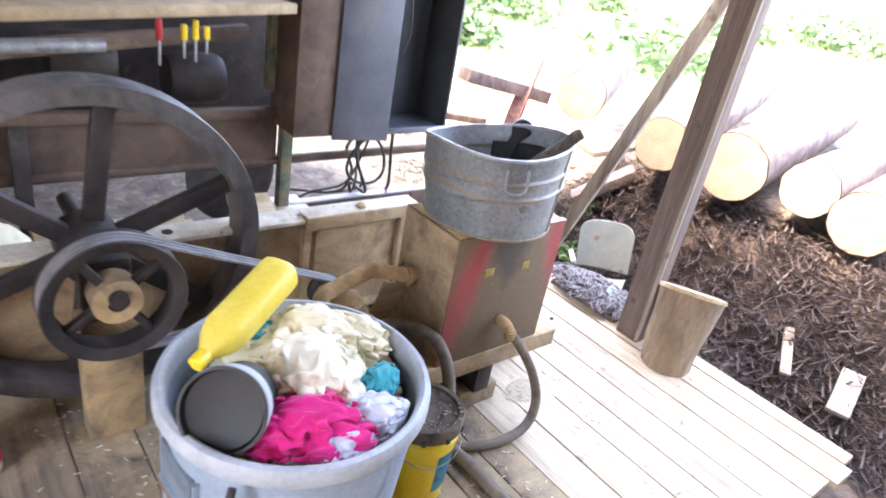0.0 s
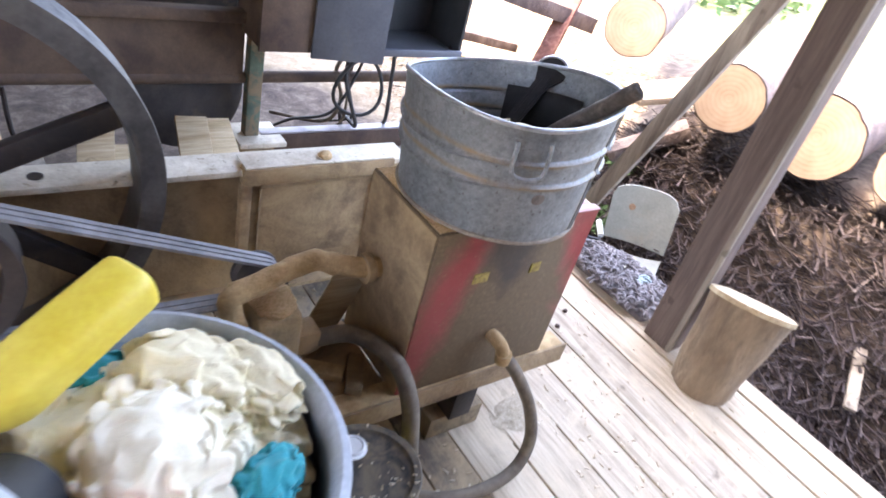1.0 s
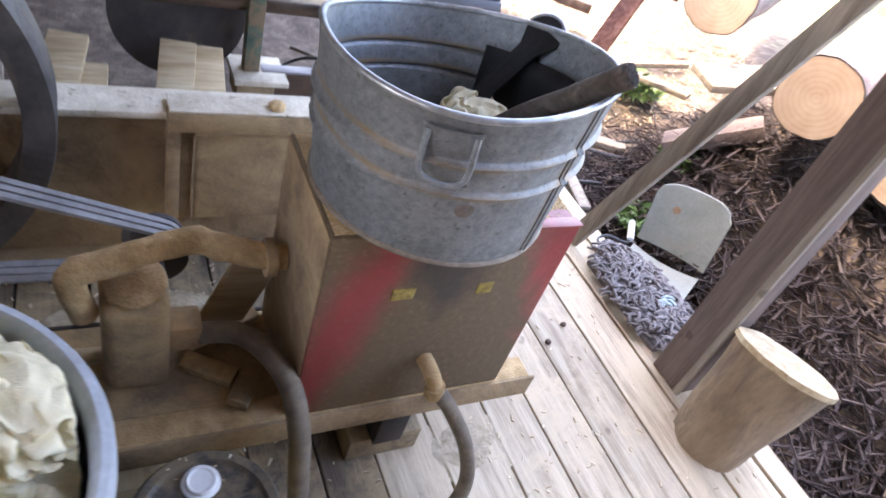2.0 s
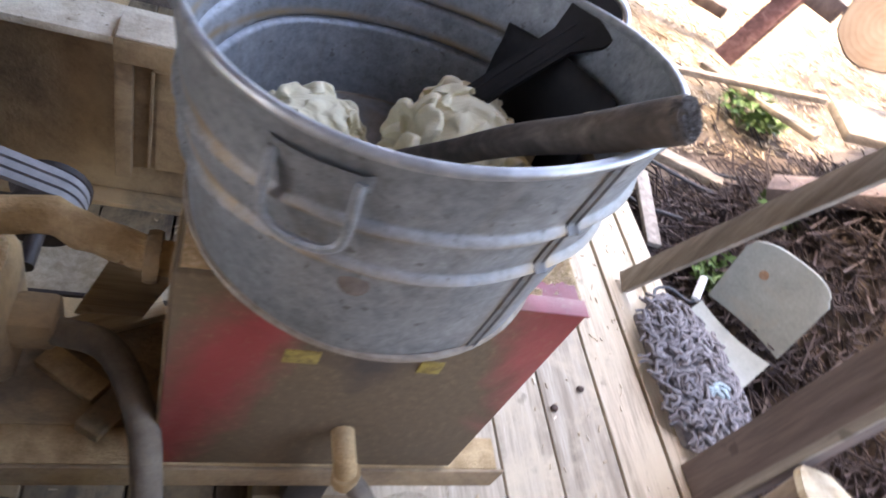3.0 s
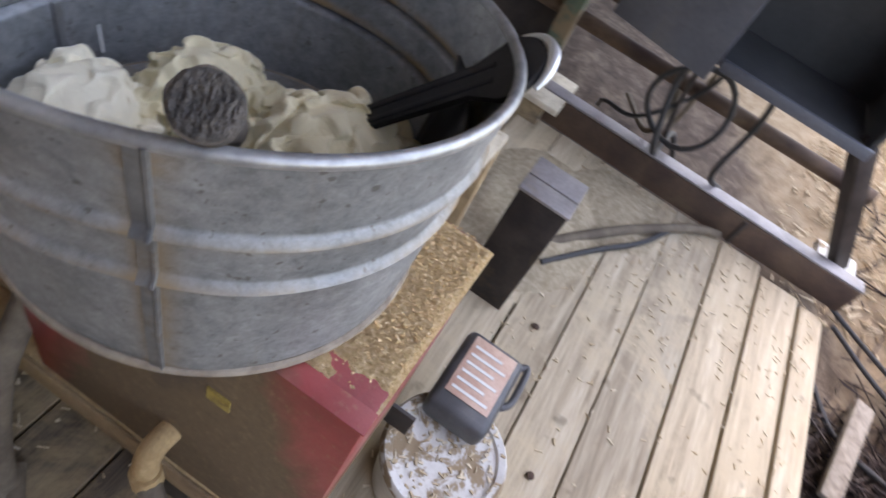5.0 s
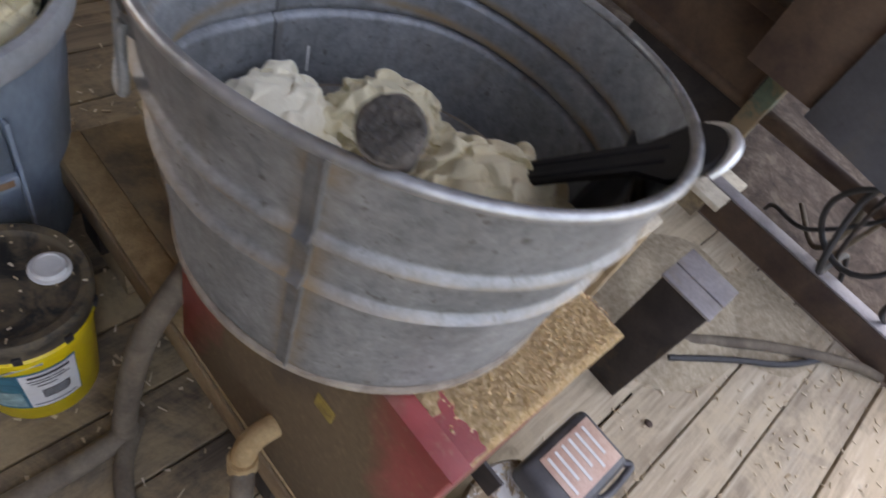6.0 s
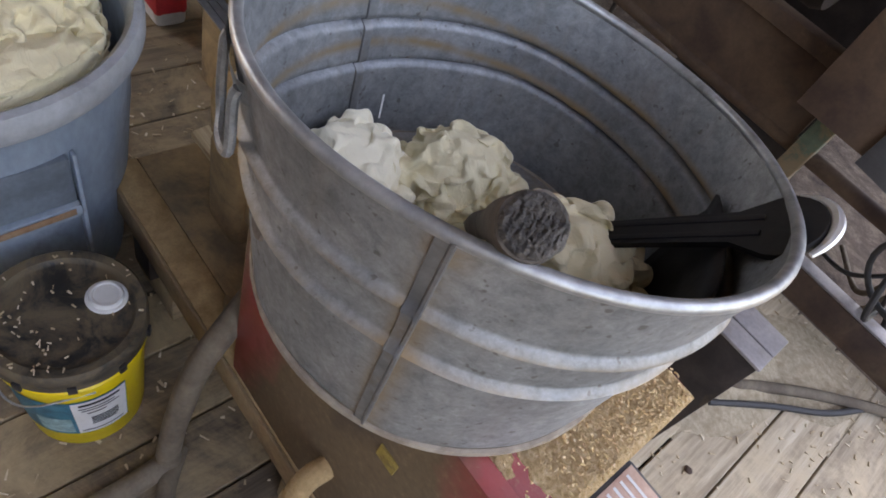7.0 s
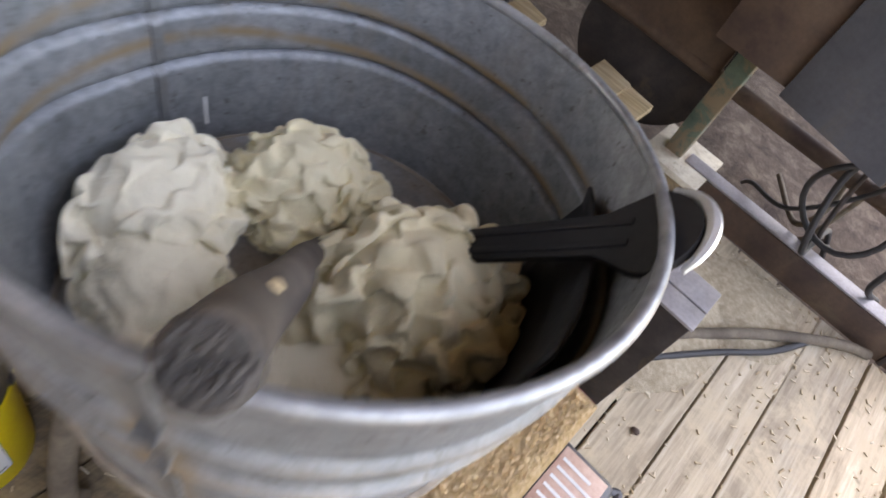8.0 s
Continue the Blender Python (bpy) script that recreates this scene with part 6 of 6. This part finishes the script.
# ---- shelf, hung tools, slabs and sacks inside ----
def build_inside():
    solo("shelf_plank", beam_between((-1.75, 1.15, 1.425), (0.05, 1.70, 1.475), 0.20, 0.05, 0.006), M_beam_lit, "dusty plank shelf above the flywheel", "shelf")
    for i, (x, y, h, mm, nm) in enumerate(((-0.62, 1.55, 0.16, M_red_print, "red"), (-0.50, 1.58, 0.12, M_yellow, "yellow"), (-0.44, 1.6, 0.15, M_yellow, "yellow"), (-0.38, 1.62, 0.10, M_yellow, "yellow"))):
        t = thing("hanging_tool", "small tool with a %s handle hanging below the shelf" % nm, "tool", "hanging tools")
        part("handle", boxm(x - 0.014, x + 0.014, y - 0.01, y + 0.01, 1.30, 1.30 + h * 0.6, 0.005), mm, t)
        part("blade", boxm(x - 0.006, x + 0.006, y - 0.004, y + 0.004, 1.30 - h * 0.7, 1.299, 0.001), M_rim, t)
        part("hook", tube([(x, y, 1.30 + h * 0.6), (x, y, 1.41)], 0.003, 6, 0), M_dark_iron, t)
    solo("grey_pipe", tube([(-1.5, 1.45, 1.26), (-0.85, 1.55, 1.27)], 0.03, 12, 0), M_rim, "pale grey pipe resting under the shelf", "pipe")
    r2 = random.Random(9)
    for i in range(9):
        x = -1.2 + 0.15 * i
        solo("slab", beam_between((x, 1.22 + 0.1 * r2.random(), 0.03 + 0.02 * (i % 3)), (x + r2.uniform(-0.05, 0.35), 2.0, 0.12 + 0.22 * r2.random()), 0.15, 0.035, 0.005), M_slab if i % 3 else M_board, "bark-edged offcut slab lying under the saw", "slab", "slabs under the saw")
    for i, (x, y) in enumerate(((-0.95, 1.55), (-1.35, 1.65))):
        solo("sack", crumple((0.2, 0.16, 0.28), 50 + i, 0.5, 4, 0.6), M_cream, "slumped pale sack of shavings under the saw", "sack", "sacks", m=pose(x, y, 0.17))
    bm = lathe([(0.0, -0.002), (0.30, -0.002), (0.31, 0.0), (0.30, 0.002), (0.0, 0.002)], 60)
    solo("steel_disc", bm, M_dark_iron, "dark round steel disc leaning under the sawmill", "disc", m=pose(-0.02, 2.17, 0.36, 84, 10, 8))
    bm = bmesh.new()
    tube([(-0.8, 2.35, 0.30), (-0.78, 2.33, 0.05), (-0.7, 2.3, -0.1)], 0.012, 8, 6, bm=bm)
    solo("drive_chain", bm, M_dark_iron, "dark roller chain hanging from the saw frame", "chain")


build_inside()


# ---- floor: deck boards, each a piece of its own ----
def build_floor():
    fl = thing("floor", "weathered plank deck strewn with sawdust and chips", "floor", kind="structure")
    part("joist", boxm(-4.1, 1.78, -0.10, 0.0, -0.16, -0.036, 0.004), M_deck_old, fl)
    part("joist", boxm(-4.1, 1.78, 1.5, 1.6, -0.16, -0.036, 0.004), M_deck_old, fl)
    r2 = random.Random(2)
    x = 1.835
    widths = [0.11, 0.19, 0.20, 0.225, 0.19]
    i = 0
    while x > -4.1:
        w = widths[i] if i < len(widths) else r2.uniform(0.17, 0.24)
        gap = (0.006, 0.018, 0.014, 0.010, 0.006)[i] if i < 5 else r2.uniform(0.004, 0.009)
        y0 = -1.2 + 0.05 * r2.random() if x > 1.0 else -2.365
        y1 = (1.965, 1.985, 2.04, 2.045, 2.045)[i] if i < 5 else 2.05
        if i == 0:
            segs = [(y0, 0.02), (0.83, y1)]
        else:
            segs = [(y0, y1)]
        old = x < 0.40
        for a, c in segs:
            bm = boxm(x - w, x - gap, a, c, -0.035, r2.uniform(-0.002, 0.002), 0.004)
            part("plank", bm, M_deck_old if old else M_deck, fl, smooth=False)
        x -= w
        i += 1


build_floor()


def build_litter():
    r2 = random.Random(17)
    items = []
    for _ in range(1500):
        x, y = r2.uniform(0.62, 1.82), r2.uniform(-0.9, 2.03)
        if r2.random() > 0.25 + 0.75 * smoothstep(0.9, 2.0, y) + 0.4 * smoothstep(1.1, 0.7, x):
            continue
        a = r2.uniform(0, 6.28)
        items.append((Vector((x, y, 0.004)), Vector((math.cos(a), math.sin(a), r2.uniform(-0.1, 0.1))), r2.uniform(0.006, 0.024), r2.uniform(0.003, 0.008), 0.003))
    for _ in range(900):
        x, y = r2.uniform(-1.4, 0.3), r2.uniform(-1.1, 0.9)
        a = r2.uniform(0, 6.28)
        items.append((Vector((x, y, 0.004)), Vector((math.cos(a), math.sin(a), 0)), r2.uniform(0.006, 0.026), r2.uniform(0.003, 0.009), 0.003))
    tagged(pieces_mesh("wood_chips", items, M_chips), "pale wood chips scattered on the deck", "wood chips", kind="stuff")
    items = []
    for _ in range(170):
        a, rr = r2.uniform(0, 6.28), 0.14 * math.sqrt(r2.random())
        if r2.random() > 0.25 + 0.75 * smoothstep(0.0, 0.9, math.cos(a + 1.3)) * (rr / 0.14):
            continue
        x, y = -0.232 + rr * math.cos(a), -0.232 + rr * math.sin(a)
        z = 0.396 if rr < 0.12 else 0.4065
        b2 = r2.uniform(0, 6.28)
        items.append((Vector((x, y, z)), Vector((math.cos(b2), math.sin(b2), 0)), r2.uniform(0.003, 0.012), r2.uniform(0.002, 0.005), 0.0025))
    tagged(pieces_mesh("lid_chips", items, M_chips), "pale chips scattered on the pail lid", "wood chips", kind="stuff")
    items = []
    for _ in range(2600):
        x, y = r2.uniform(0.30, 0.598), r2.uniform(0.02, 0.345)
        if r2.random() > smoothstep(0.02, 0.16, y):
            continue
        a = r2.uniform(0, 6.28)
        items.append((Vector((x, y, 0.9445 + 0.003 * r2.random())), Vector((math.cos(a), math.sin(a), r2.uniform(-0.4, 0.4))), r2.uniform(0.0015, 0.0055), r2.uniform(0.001, 0.0028), 0.0016))
    tagged(pieces_mesh("sawdust_grains", items, M_grains), "coarse tan sawdust grains on the tank lid", "sawdust", kind="stuff")
    items = []
    for _ in range(140):
        a, rr = r2.uniform(0, 6.28), 0.145 * math.sqrt(r2.random())
        b2 = r2.uniform(0, 6.28)
        items.append((Vector((0.765 + rr * math.cos(a), 0.395 + rr * math.sin(a), 0.229 if rr < 0.128 else 0.239)), Vector((math.cos(b2), math.sin(b2), 0)), r2.uniform(0.004, 0.022), r2.uniform(0.003, 0.009), 0.003))
    tagged(pieces_mesh("pail_chips", items, M_chips), "pale chips scattered on the white pail lid", "wood chips", kind="stuff")
    # sawdust drifts
    for i, (x, y, rx, ry, h) in enumerate(((0.86, 1.80, 0.25, 0.23, 0.022), (-0.30, 0.62, 0.30, 0.16, 0.10), (0.62, -0.02, 0.14, 0.10, 0.012), (-0.10, 1.35, 0.6, 0.35, 0.10), (0.60, 1.5, 0.3, 0.4, 0.06))):
        bm = bmesh.new()
        n = 30
        g = [[bm.verts.new((x + rx * (2 * i2 / n - 1), y + ry * (2 * j / n - 1), 0)) for i2 in range(n + 1)] for j in range(n + 1)]
        for row in g:
            for v in row:
                e = max(0.0, 1 - ((v.co.x - x) / rx) ** 2 - ((v.co.y - y) / ry) ** 2)
                v.co.z = h * e * (0.8 + 0.5 * noise.noise(v.co * 9)) + 0.004 * noise.noise(v.co * 60) * e - 0.002
        for j in range(n):
            for i2 in range(n):
                bm.faces.new((g[j][i2], g[j][i2 + 1], g[j + 1][i2 + 1], g[j + 1][i2]))
        solo("sawdust_drift", bm, M_floor_dust, "drift of tan sawdust on the boards", "sawdust", kind="stuff")
    for x, y in ((1.26, 0.40), (1.14, 0.325), (0.83, 1.06), (1.02, 0.60)):
        solo("dirt_clod", crumple((0.016, 0.013, 0.010), int(x * 10), 0.6, 2), M_rust_plate, "small dark clod of dirt on the deck", "clod", m=pose(x, y, 0.006))


build_litter()
